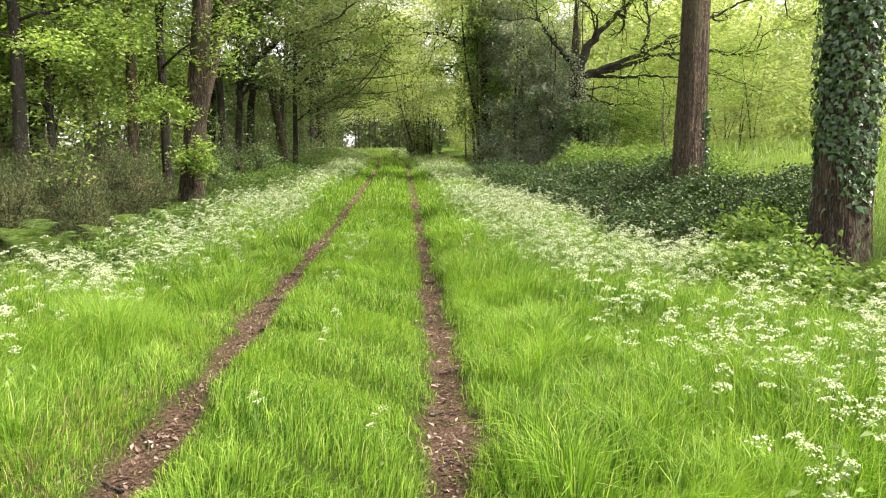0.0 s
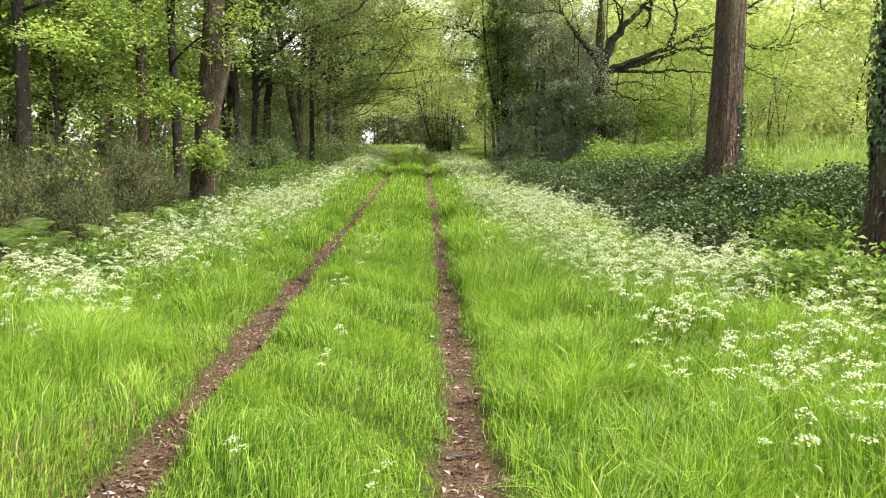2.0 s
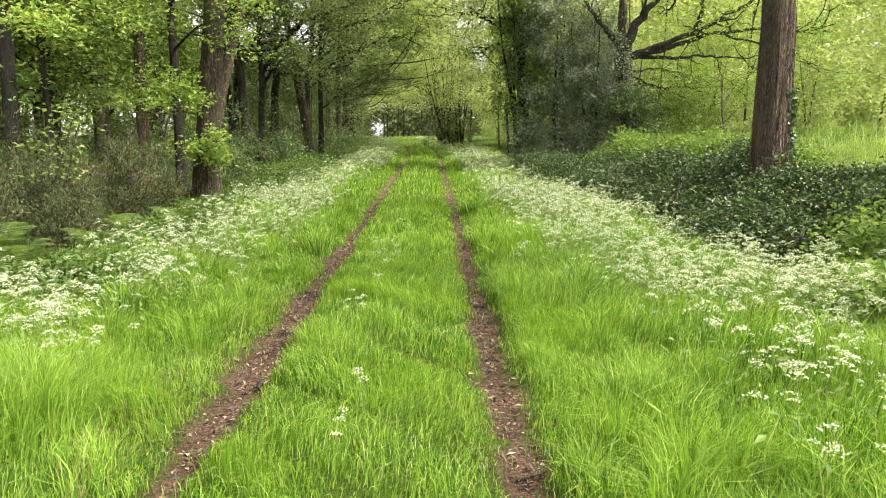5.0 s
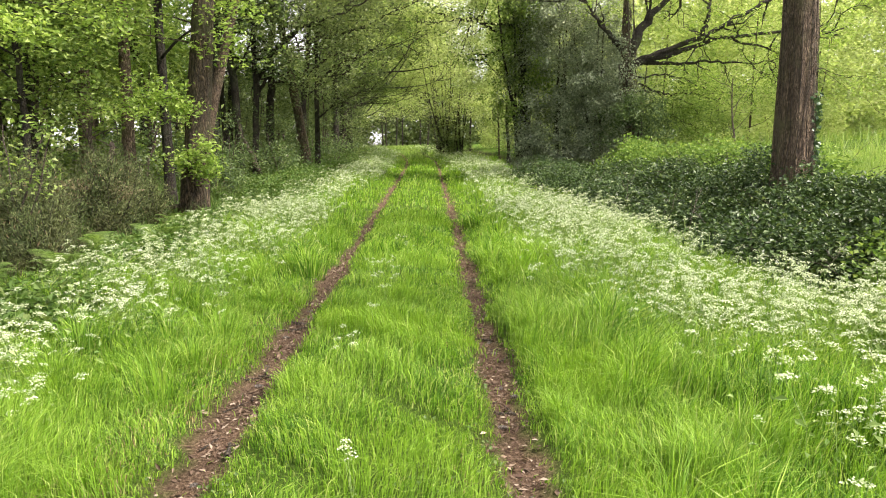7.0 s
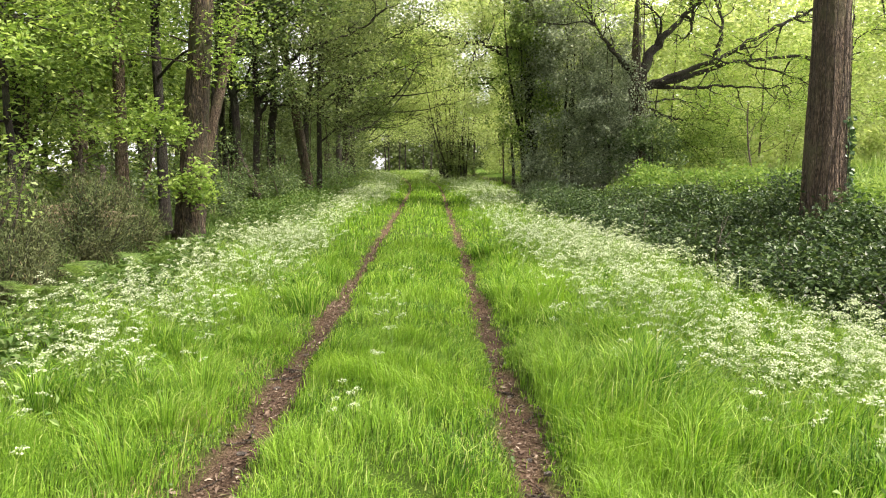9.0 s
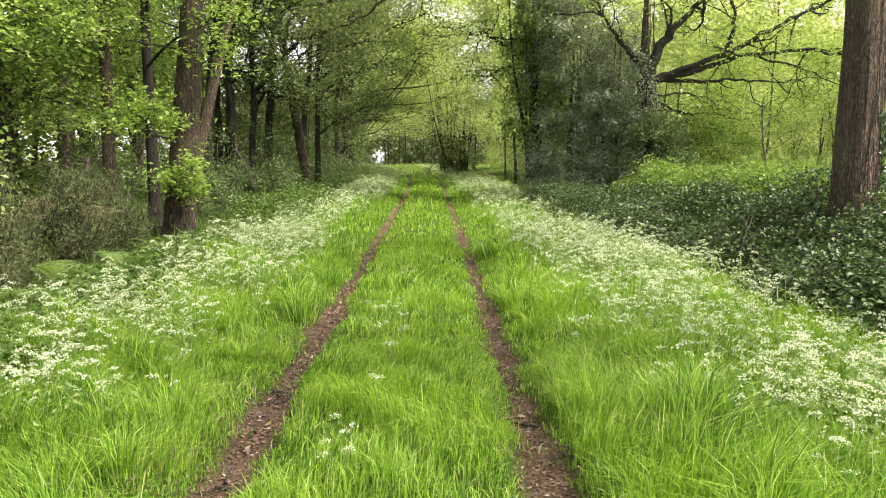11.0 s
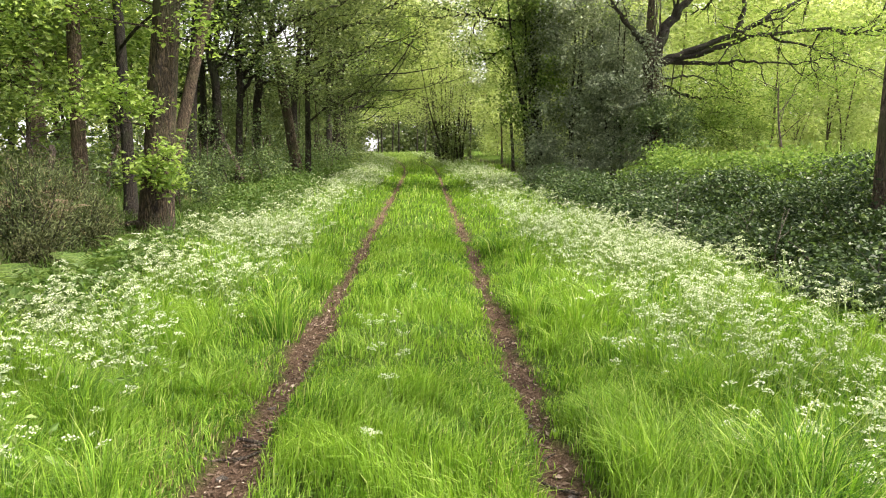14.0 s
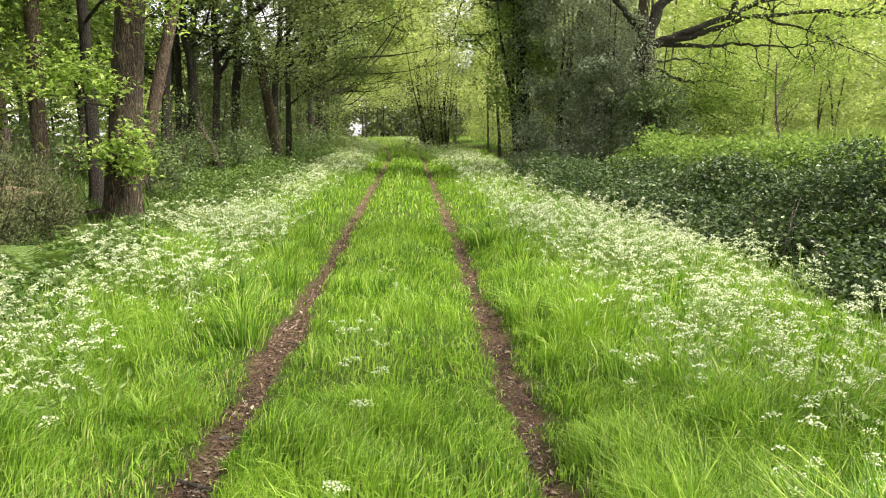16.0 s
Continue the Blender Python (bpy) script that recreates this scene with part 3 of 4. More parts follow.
def dead_stem(x, y, dx, dz, r, rng):
    """A bare broken stem that leans among the trees."""
    base = root("dead_tree", on_ground(x, y), "bare peeling dead trunk leaning among the trees", "dead tree", "dead trees in the wood")
    Q = np.array((0, 0, -0.1)) + np.linspace(0, 1, 9)[:, None] * np.array((dx, 0.2, dz)) + rng.normal(0, 0.04, (9, 3))
    linked("trunk", *tube(Q, np.linspace(r, r * 0.55, 9), 9, 0.25, rng), TWIG, base, smooth=True)
    for k in range(5):
        W = wander(Q[3 + k], (rng.normal(0, 1), rng.normal(0, 0.5), 0.3), rng.uniform(0.4, 1.1), 5, rng, 0.2)
        linked("twig", *tube(W, np.linspace(0.016, 0.004, 6), 4), TWIG, base)


for k, (x, y, dx, dz, r) in enumerate([(-7.35, 29.5, -1.1, 2.1, 0.09), (-7.6, 17.6, 0.22, 1.6, 0.085), (-8.0, 18.2, -0.15, 1.9, 0.06), (-8.9, 22.5, 0.5, 2.2, 0.05)]):
    dead_stem(x, y, dx, dz, r, R(140 + k))


def sweeping_boughs(base, boughs, rng, bark, leafmat, per=26, leaf=0.11, sides=8, twigs=12, name="bough", spread=0.34, lift=0.05):
    """Long crooked boughs through given bends, each with side branches, and leaves along the ends."""
    o, tips = np.array(base.location), []
    for pts, r in boughs:
        pts = np.array(pts, float) - o
        k = np.linspace(0, len(pts) - 1, 6 * len(pts))
        Q = np.stack([np.interp(k, np.arange(len(pts)), pts[:, c]) for c in range(3)], 1)
        Q[1:-1] = (Q[:-2] + Q[1:-1] + Q[2:]) / 3 + rng.normal(0, 0.03, Q[1:-1].shape)
        pieces = [tube(Q, r * (0.18 + 0.82 * np.linspace(1, 0, len(Q)) ** 1.3), sides)]
        for _ in range(twigs):
            i = rng.integers(len(Q) // 4, len(Q))
            dd = unit(Q[min(i + 1, len(Q) - 1)] - Q[i - 1]) * 0.8 + rng.normal(0, 0.6, 3)
            (V, F), e = limb_with_twigs(Q[i], dd, rng.uniform(0.8, 1.9), r * 0.3, rng, 4, 0.28, lift)
            pieces.append((V, F))
            tips.append(e)
        linked(name, *merged(pieces), bark, base, smooth=True)
    tips = np.concatenate(tips) + np.array((0, 0, 0.15))
    linked("foliage", *sprays(tips, per, spread, leaf, rng), leafmat, base, "thin spring leaves along the boughs")


sweeping_boughs(pole, [
    ([(-6.5, 34, 5.3), (-6.0, 33.8, 5.8), (-4.5, 33.4, 6.1), (-3.3, 33, 6.6), (-2.2, 33, 7.0)], 0.075),
    ([(-6.5, 34, 4.0), (-5.6, 33.6, 4.7), (-4.5, 33.2, 5.05), (-3.7, 33, 5.4), (-2.8, 33, 5.35)], 0.07),
    ([(-6.5, 34, 2.6), (-5.7, 33.7, 3.2), (-4.8, 33.5, 3.5), (-4.0, 33.2, 3.85)], 0.045),
    ([(-6.5, 34, 4.6), (-5.5, 34.5, 5.7), (-4.7, 35, 6.8), (-4.2, 35, 7.6)], 0.07),
    ([(-8.2, 31, 3.6), (-7.4, 31, 5.0), (-6.2, 31, 5.9), (-4.6, 31, 6.3), (-3.4, 31, 7.2)], 0.11),
    ([(-8.2, 31, 3.2), (-7.6, 30.8, 4.1), (-6.8, 30.6, 4.5), (-5.9, 30.4, 5.3)], 0.08)], R(139), DARKBARK, OLIVELEAF, 12, 0.11)
oak = tree("oak_tree", "tall straight trunk with ridged brown bark on the bank", (4.86, 15.2), 0.31, 14, R(61), PINKBARK, HAZYLEAF, (0.005, 0), 12, 4.8, 3.6, 30, 0.095, sides=26, flare=1.6)
rv = R(161)
for k in range(12):
    a = rv.uniform(3.3, 6.2) + np.cumsum(rv.normal(0, 0.07, 14))
    zz = np.linspace(0.0, rv.uniform(2.0, 6.5), 14)
    q = 0.31 * (1 - 0.72 * zz / 14) * (1 + 0.6 * np.exp(-zz / 0.35)) + 0.006
    linked("vine", *tube(np.stack([0.005 * zz + q * np.cos(a), q * np.sin(a), zz], 1), np.linspace(0.009, 0.005, 14), 4), TWIG, oak)
zz, a = rv.uniform(0.2, 2.0, 260), rv.normal(6.0, 0.35, 260)
q = 0.31 * (1 + 0.6 * np.exp(-zz / 0.35)) + 0.02
linked("ivy", *leaf_set(np.stack([q * np.cos(a), q * np.sin(a), zz], 1), 0.075, rv, 0.1, 0.8), IVYLEAF, oak, "small ivy leaves creeping up the bark")


def ivy_tree():
    rng = R(62)
    base = root("ivy_covered_tree", on_ground(4.8, 9.2), "thick trunk clad in dark glossy ivy", "tree")
    t = np.linspace(0, 1, 30) ** 1.4
    h = 12
    P = np.stack([0.02 * np.sin(t * 9), 0 * t, h * t - 0.15], 1)
    rad = 0.31 * (1 - 0.5 * t) * (1 + 0.28 * np.exp(-t * h / 0.5))
    linked("trunk", *tube(P, rad, 26, 0.18, rng), OAKBARK, base, smooth=True)
    n = 14000
    z = 0.15 + 9 * rng.random(n) ** 0.9
    a = rng.uniform(0, 2 * np.pi, n)
    dense = (z > 0.95 + 0.35 * np.sin(a * 2.0 + 1)) | (rng.random(n) < 0.05)
    z, a = z[dense], a[dense]
    out = np.stack([np.cos(a), np.sin(a), 0 * a], 1)
    rr = np.interp(z, P[:, 2], rad) + 0.02 + 0.13 * rng.random(len(z)) ** 1.5 * smooth(0.9, 2.2, z)
    C = out * rr[:, None] + np.stack([0 * z, 0 * z, z], 1)
    N = unit(out + 0.45 * rng.normal(size=C.shape))
    D = unit(np.cross(N, np.cross(np.array((0, 0, -1.0)) + 0.7 * rng.normal(size=C.shape), N)))
    S = np.cross(N, D)
    L = rng.uniform(0.045, 0.09, len(C))[:, None]
    V = np.stack([C - 0.2 * L * D, C + 0.52 * L * S - 0.05 * L * D - 0.1 * L * N, C + 0.25 * L * S + 0.25 * L * D, C + 0.85 * L * D, C - 0.25 * L * S + 0.25 * L * D, C - 0.52 * L * S - 0.05 * L * D - 0.1 * L * N], 1).reshape(-1, 3)
    b = np.arange(len(C))[:, None] * 6
    F = np.concatenate([b + np.array(q) for q in ((0, 1, 2), (0, 2, 3), (0, 3, 4), (0, 4, 5))])
    linked("ivy", V, F, IVYLEAF, base, "dark glossy ivy leaves")
    for k in range(14):
        a0 = rng.uniform(0, 6.28)
        zz = np.linspace(0.05, rng.uniform(1.5, 4), 12)
        aa = a0 + np.cumsum(rng.normal(0, 0.06, 12))
        q = np.interp(zz, P[:, 2], rad) + 0.008
        linked("ivy_stem", *tube(np.stack([q * np.cos(aa), q * np.sin(aa), zz], 1), np.linspace(0.014, 0.006, 12), 5), TWIG, base)
    tips = []
    for k in range(8):
        a = rng.uniform(0, 6.28)
        (V, F), e = limb_with_twigs((0, 0, 5 + 0.8 * k), (math.cos(a), math.sin(a), 0.3), 3, 0.08, rng)
        linked("limb", V, F, OAKBARK, base, smooth=True)
        tips.append(e)
    linked("crown", *sprays(np.concatenate(tips), 22, 0.5, 0.11, rng), OAKLEAF, base, "loose leafy crown")


ivy_tree()


def forked_oak():
    """The old oak with a broken limb and long boughs that reach out over the bank."""
    rng = R(63)
    base = root("forked_oak", on_ground(5.0, 29), "old forked oak with long dark sweeping boughs", "tree")
    z0 = base.location.z
    P = np.array([(0.15, 0, -0.2), (0.1, 0, 1.0), (0.05, 0, 2.2), (-0.05, 0, 3.3), (-0.1, 0, 4.1), (-0.13, 0, 4.6), (-0.1, 0, 5.8), (-0.02, 0, 7.2)])
    linked("trunk", *tube(P, [0.3, 0.21, 0.19, 0.24, 0.17, 0.12, 0.08, 0.04], 18, 0.2, rng), OAKBARK, base, smooth=True)
    for k in range(30):
        a = rng.uniform(0, 6.28) + np.cumsum(rng.normal(0, 0.12, 12))
        zz = np.linspace(0.1, rng.uniform(3.2, 7.0), 12)
        q = np.interp(zz, P[:, 2], [0.3, 0.21, 0.18, 0.24, 0.17, 0.14, 0.11, 0.07]) + rng.uniform(0.0, 0.14) * np.sin(zz * 2 + k) ** 2
        linked("vine", *tube(np.stack([q * np.cos(a), q * np.sin(a), zz], 1), np.linspace(0.018, 0.008, 12), 5), PALEWOOD if k % 2 else TWIG, base)
    f = 3.35
    boughs = [
        ([(0, 0, f), (0.95, -0.3, f + 0.35), (2.25, -0.5, f + 0.8), (3.45, -0.7, f + 1.5), (4.5, -0.8, f + 2.05), (5.8, -1, f + 2.65), (7.0, -1.1, f + 2.9)], 0.125),
        ([(0, -0.1, f), (1.7, -0.4, f + 0.4), (2.6, -0.6, f + 0.75), (4.5, -0.8, f + 0.92), (5.4, -1, f + 0.72), (6.6, -1, f + 1.0)], 0.11),
        ([(2.25, -0.5, f + 0.8), (2.4, -0.6, f + 1.5), (2.45, -0.6, f + 2.0), (2.2, -0.6, f + 2.7), (1.9, -0.6, f + 3.2)], 0.09),
        ([(-0.2, 0, f + 0.5), (-0.6, -0.1, f + 0.95), (-1.05, -0.2, f + 1.4), (-1.6, -0.2, f + 2.3), (-1.8, -0.2, f + 3.1)], 0.12),
        ([(0.0, 0, f + 0.3), (0.35, 0, f + 1.1), (0.86, 0, f + 1.75), (1.7, 0.1, f + 2.6), (2.6, 0.1, f + 3.4)], 0.21),
        ([(0.4, -0.1, f + 0.1), (1.7, -0.2, f), (2.6, -0.3, f + 0.1), (3.9, -0.4, f - 0.05), (5.2, -0.5, f + 0.15)], 0.075),
        ([(0.4, 0.2, f - 0.6), (1.3, 0.6, f - 0.9), (2.4, 0.9, f - 0.9), (3.4, 0.9, f - 1.2)], 0.05),
        ([(3.0, -0.5, f + 0.8), (4.2, -0.9, f + 0.4), (5.4, -1.2, f - 0.2), (6.6, -1.4, f - 0.6)], 0.045),
    ]
    tips = []
    for pts, r in boughs:
        pts = np.array(pts, float)
        k = np.linspace(0, len(pts) - 1, 5 * len(pts))
        Q = np.stack([np.interp(k, np.arange(len(pts)), pts[:, c]) for c in range(3)], 1)
        Q[1:-1] = (Q[:-2] + Q[1:-1] + Q[2:]) / 3 + rng.normal(0, 0.025, Q[1:-1].shape)
        pieces = [tube(Q, r * (0.22 + 0.78 * np.linspace(1, 0, len(Q)) ** 1.5), 9)]
        for _ in range(11):
            i = rng.integers(len(Q) // 3, len(Q))
            dd = unit(Q[min(i + 1, len(Q) - 1)] - Q[i - 1]) * 0.7 + rng.normal(0, 0.7, 3)
            (V, F), e = limb_with_twigs(Q[i], dd, rng.uniform(1.0, 2.2), r * 0.28, rng, 4, 0.3)
            pieces.append((V, F))
            tips.append(e)
        linked("bough", *merged(pieces), DARKBARK, base, smooth=True)
    linked("crown", *sprays(np.concatenate(tips), 9, 0.4, 0.095, rng, 0.4), FRESHLEAF, base, "thin fresh green leaves")
    return base


old_oak = forked_oak()
sweeping_boughs(old_oak, [
    ([(5.1, 29, 3.3), (6.2, 29.2, 3.2), (7.2, 29.4, 2.8), (8.2, 29.6, 2.5)], 0.04),
    ([(5.1, 29, 2.7), (6.0, 29.5, 2.7), (7.0, 29.8, 2.3), (7.7, 30, 2.0)], 0.035),
    ([(5.2, 29, 3.7), (6.6, 29.5, 3.8), (8.0, 30, 3.3), (9.4, 30, 3.0)], 0.04)], R(164), DARKBARK, OAKLEAF, 26, 0.085, 6, 9, "drooping_bough", 0.3, -0.03)


def evergreen(name, label, place, rng, height, radius, n, mat, leaf=0.09, low=0.5, trunks=2, category="bush", bark=None, outward=0.0, clump=60, tight=0.26, thick=0.0, lumps=0):
    """A dense bush: stems, and leaves in clumps through an uneven upright mass."""
    base = root(name, on_ground(*place), label, category)
    for k in range(trunks):
        p = (rng.normal(0, radius * 0.15), rng.normal(0, radius * 0.15), -0.1)
        Q = wander(p, (rng.normal(0, 0.1), rng.normal(0, 0.1), 1), height * 0.9, 10, rng, 0.07, 0.1)
        linked("stem", *tube(Q, np.linspace(thick or 0.05 + 0.02 * radius, 0.012, 11), 8), bark or DARKBARK, base, smooth=True)
    c = max(20, n // clump)
    z = low + (height - low) * rng.random(c)
    prof = radius * np.sqrt(np.clip(1 - ((z - 0.45 * height) / (0.6 * height)) ** 2, 0.05, 1))
    a = rng.uniform(0, 2 * np.pi, c)
    prof = prof * (1 + 0.3 * np.sin(3 * a + z * 2.1) * np.sin(z * 1.7 + a))
    q = prof * np.sqrt(rng.uniform(0.25, 1.1, c))
    tips = np.stack([q * np.cos(a), q * np.sin(a), z], 1)
    face = np.stack([np.cos(a), np.sin(a), 0 * a + 0.25], 1) * outward
    if lumps:
        which = rng.integers(0, lumps, c)
        off = rng.normal(0, 1, (c, 3)) * np.array((1, 1, 0.8)) * 0.3 * radius ** 0.5
        tips = tips[which] * np.array((1.05, 1.05, 1)) + off
        tips[:, 2] = np.maximum(tips[:, 2], low)
        face = (0.35 * face / max(outward, 0.1) + unit(off + np.array((0, 0, 0.12)))) * max(outward, 0.8)
    linked("crown", *sprays(tips, clump, tight * radius ** 0.5, leaf, rng, 0.9, 0.75 if not outward else 0.2, face), mat, base, "dense small leaves")
    return base


evergreen("holly_tree", "dense grey-green holly with ivy beside the track", (3.2, 31.3), R(71), 8.0, 1.35, 46000, HOLLYLEAF, 0.09, 0.4, 4, "tree", None, 1.5, 40, 0.12, lumps=110)
evergreen("holly_tree", "dark holly merging into the old oak", (4.25, 30.4), R(72), 5.8, 1.05, 30000, HOLLYLEAF, 0.085, 0.3, 3, "tree", None, 1.5, 40, 0.12, lumps=70)
evergreen("holly_bush", "small dark holly bush at the foot of the oak", (5.2, 28.4), R(172), 2.0, 0.75, 9000, SHADELEAF, 0.085, 0.1, 3, "bush", None, 1.0, 40, 0.12, lumps=22)
evergreen("ivy_thicket", "ivy and young growth about the old oak's trunk", (4.75, 29.0), R(173), 4.2, 0.5, 7000, HOLLYLEAF, 0.075, 0.2, 2, "ivy", None, 1.2, 30, 0.2)
ivied = tree("ivy_covered_tree", "dark ivy-grown trunk at the edge of the track", (1.8, 32.3), 0.27, 12, R(73), DARKBARK, OAKLEAF, (0, 0), 14, 4.2, 3.6, 44, 0.13, side=2.8)
sweeping_boughs(ivied, [
    ([(1.8, 32.3, 5.2), (0.6, 32.3, 5.8), (-0.2, 32.3, 6.25), (-1.0, 32.2, 6.15), (-1.9, 32.2, 6.0)], 0.075),
    ([(-0.2, 32.3, 6.2), (-0.4, 32.3, 5.6), (-0.6, 32.2, 4.9), (-0.9, 32.2, 4.3)], 0.04)], R(175), DARKBARK, HAZYLEAF, 14, 0.11, 6, 6)
evergreen("ivy_mass", "dark ivy hanging about the trunk beside the track", (1.85, 32.1), R(174), 9, 0.72, 16000, OLIVELEAF, 0.095, 1.9, 2, "ivy", None, 1.2, 40, 0.13, lumps=70)
evergreen("ivy_mass", "fresh green growth hanging on the ivy trunk", (1.65, 32.15), R(176), 7.5, 1.05, 8000, OAKLEAF, 0.11, 2.4, 1, "ivy", None, 0.8, 40, 0.14, lumps=40)


def understory(places, label, mat, rng, height, radius, n, leaf, group, name="young_tree", category="tree", thick=0.05):
    first = None
    for x, y in places:
        if first is None:
            first = evergreen(name, label, (x, y), rng, height, radius, n, mat, leaf, 0.1, 4, category, TWIG, thick=thick, clump=40, tight=0.16, lumps=int(14 * height))
            first["group"] = group
        else:
            sc = rng.uniform(0.8, 1.2)
            copy_thing(first, pose(*on_ground(x, y), 0, 0, rng.uniform(0, 360)) @ Matrix.Diagonal((sc, sc, sc * rng.uniform(0.8, 1.15), 1)))


understory([(-9.8, 19), (-11.8, 17.5), (-9.6, 24.5), (-12.4, 22), (-13, 30), (-16, 22), (-16.5, 29), (-14, 38), (-13.2, 18.5), (-15.2, 25.5), (-18.5, 26), (-19, 33), (-11.6, 26.5)], "young leafy tree filling the wood", OAKLEAF, R(74), 5.5, 1.7, 5000, 0.16, "young trees in the wood")
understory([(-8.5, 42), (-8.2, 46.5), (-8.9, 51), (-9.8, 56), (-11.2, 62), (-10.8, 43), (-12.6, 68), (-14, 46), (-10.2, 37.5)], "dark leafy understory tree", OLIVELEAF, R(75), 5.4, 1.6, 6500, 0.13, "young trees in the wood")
understory([(19, 34), (15.5, 40), (21, 41), (6, 43), (4.5, 50), (9, 47), (13, 47), (25, 42), (3.2, 58), (2.5, 68), (28, 36), (18, 50)], "bright bushy young tree beyond the bank", HAZYLEAF, R(76), 6, 2.5, 5500, 0.17, "bright trees beyond the meadow")


# Deep shade between the trunks is put into these shrubs' leaf colour.
understory([(-8.1, 27), (-9.2, 25.5), (-9.6, 29.5), (-7.9, 32.6), (-8.0, 37.6), (-7.0, 30.2), (-9.0, 21.8), (-7.3, 22.8), (-10.2, 33), (-6.9, 38.6)], "low green shrub between the trunks, shade in its leaf colour", SHADELEAF, R(177), 1.9, 0.9, 2600, 0.085, "shrubs in the wood", "shrub", "bush", 0.02)


def coppice():
    rng = R(77)
    base = root("coppiced_tree", on_ground(-1.55, 55), "many-stemmed tree with thin dark upright stems", "tree")
    tips = []
    for k in range(17):
        x0 = rng.uniform(-0.75, 0.75)
        d = (0.16 * x0 + rng.normal(-0.05, 0.06), rng.normal(0, 0.1), 1)
        Q = wander((x0, rng.normal(0, 0.4), -0.1), d, rng.uniform(6, 9), 12, rng, 0.05, 0.02)
        linked("stem", *tube(Q, np.linspace(rng.uniform(0.035, 0.085), 0.015, 13), 6), DARKBARK, base, smooth=True)
        tips += [Q[j] + rng.normal(0, 0.5, 3) for j in range(5, 13) for _ in range(2)]
    linked("crown", *sprays(np.array(tips), 30, 0.5, 0.14, rng), HAZYLEAF, base, "fresh green leaves")
    tips = rng.normal(0, 1, (70, 3)) * np.array((0.6, 0.5, 0.9)) + np.array((0, 0, 1.2))
    linked("low_growth", *sprays(tips, 60, 0.26, 0.15, rng, 0.8), OLIVELEAF, base, "dark leafy growth at the foot")


coppice()
for k, (x, y, ln) in enumerate([(-2.25, 57, -0.14), (-2.6, 61, -0.2), (-2.9, 66, -0.16), (-2.5, 60, -0.08)]):
    tree("leaning_tree", "thin tree leaning in an arch over the far track", (x, y), 0.1, 10, R(180 + k), DARKBARK, HAZYLEAF, (ln, 0), 14, 3.4, 4.4, 40, 0.15, 0.5, 5, side=3.1, above=0.4, rise=(0.3, 0.9), bend=0.07)
tree("arching_tree", "leafy tree whose boughs arch over the track", (-6.9, 40.5), 0.16, 11, R(190), DARKBARK, HAZYLEAF, (0.04, 0), 15, 3.8, 5.6, 20, 0.15, 0.42, 5, side=0.0, above=0.7, rise=(0.4, 1.1), bend=0.06)
tree("arching_tree", "tall leafy tree whose high boughs arch over the track", (-7.3, 44), 0.17, 13, R(192), DARKBARK, HAZYLEAF, (0.06, 0), 16, 5.0, 6.4, 24, 0.16, 0.5, 5, side=0.0, above=0.6, rise=(0.3, 1.0), bend=0.06)
tree("arching_tree", "fresh green tree whose boughs arch over the track", (1.9, 46), 0.08, 12, R(191), DARKBARK, HAZYLEAF, (-0.05, 0), 16, 3.0, 5.2, 34, 0.16, 0.42, 5, side=3.1, above=0.7, rise=(0.4, 1.1), bend=0.06)
for k, (x, y) in enumerate([(2.4, 41), (4.6, 44), (1.5, 50)]):
    tree("slender_tree", "slender tree with fresh yellow-green leaves", (x, y), 0.055, 11, R(170 + k), TWIG, HAZYLEAF, (-0.03, 0), 16, 1.6, 3.0, 44, 0.13, 0.45, 4)


def bare_sapling():
    rng = R(78)
    base = root("bare_sapling", on_ground(7.0, 24), "thin leafless grey sapling on the bank", "tree")
    Q = wander((0, 0, -0.1), (0.06, 0, 1), 2.7, 9, rng, 0.09)
    linked("trunk", *tube(Q, np.linspace(0.04, 0.01, 10), 7), TWIG, base, smooth=True)
    for k in range(6):
        W = wander(Q[3 + k], (rng.normal(0, 1), rng.normal(0, 1), 0.6), 0.9, 5, rng, 0.15)
        linked("twig", *tube(W, np.linspace(0.012, 0.004, 6), 4), TWIG, base)


bare_sapling()


def oak_sapling():
    rng = R(79)
    base = root("oak_sapling", on_ground(-6.6, 12.9), "young oak sapling with fresh green leaves", "tree")
    for k in range(3):
        Q = wander((rng.normal(0, 0.08), rng.normal(0, 0.08), -0.05), (0.3 * rng.normal() + 0.2, 0.3 * rng.normal(), 1), 2.1, 7, rng, 0.1, 0.02)
        linked("stem", *tube(Q, np.linspace(0.022, 0.006, 8), 5), TWIG, base)
        tagged(linked("leafy_shoot", *sprays(Q[4:] + rng.normal(0, 0.1, (4, 3)), 20, 0.15, 0.085, rng, 0.6), OAKLEAF, base), kind="stuff")


oak_sapling()

# ---- bushes, brambles, gorse, ferns ----


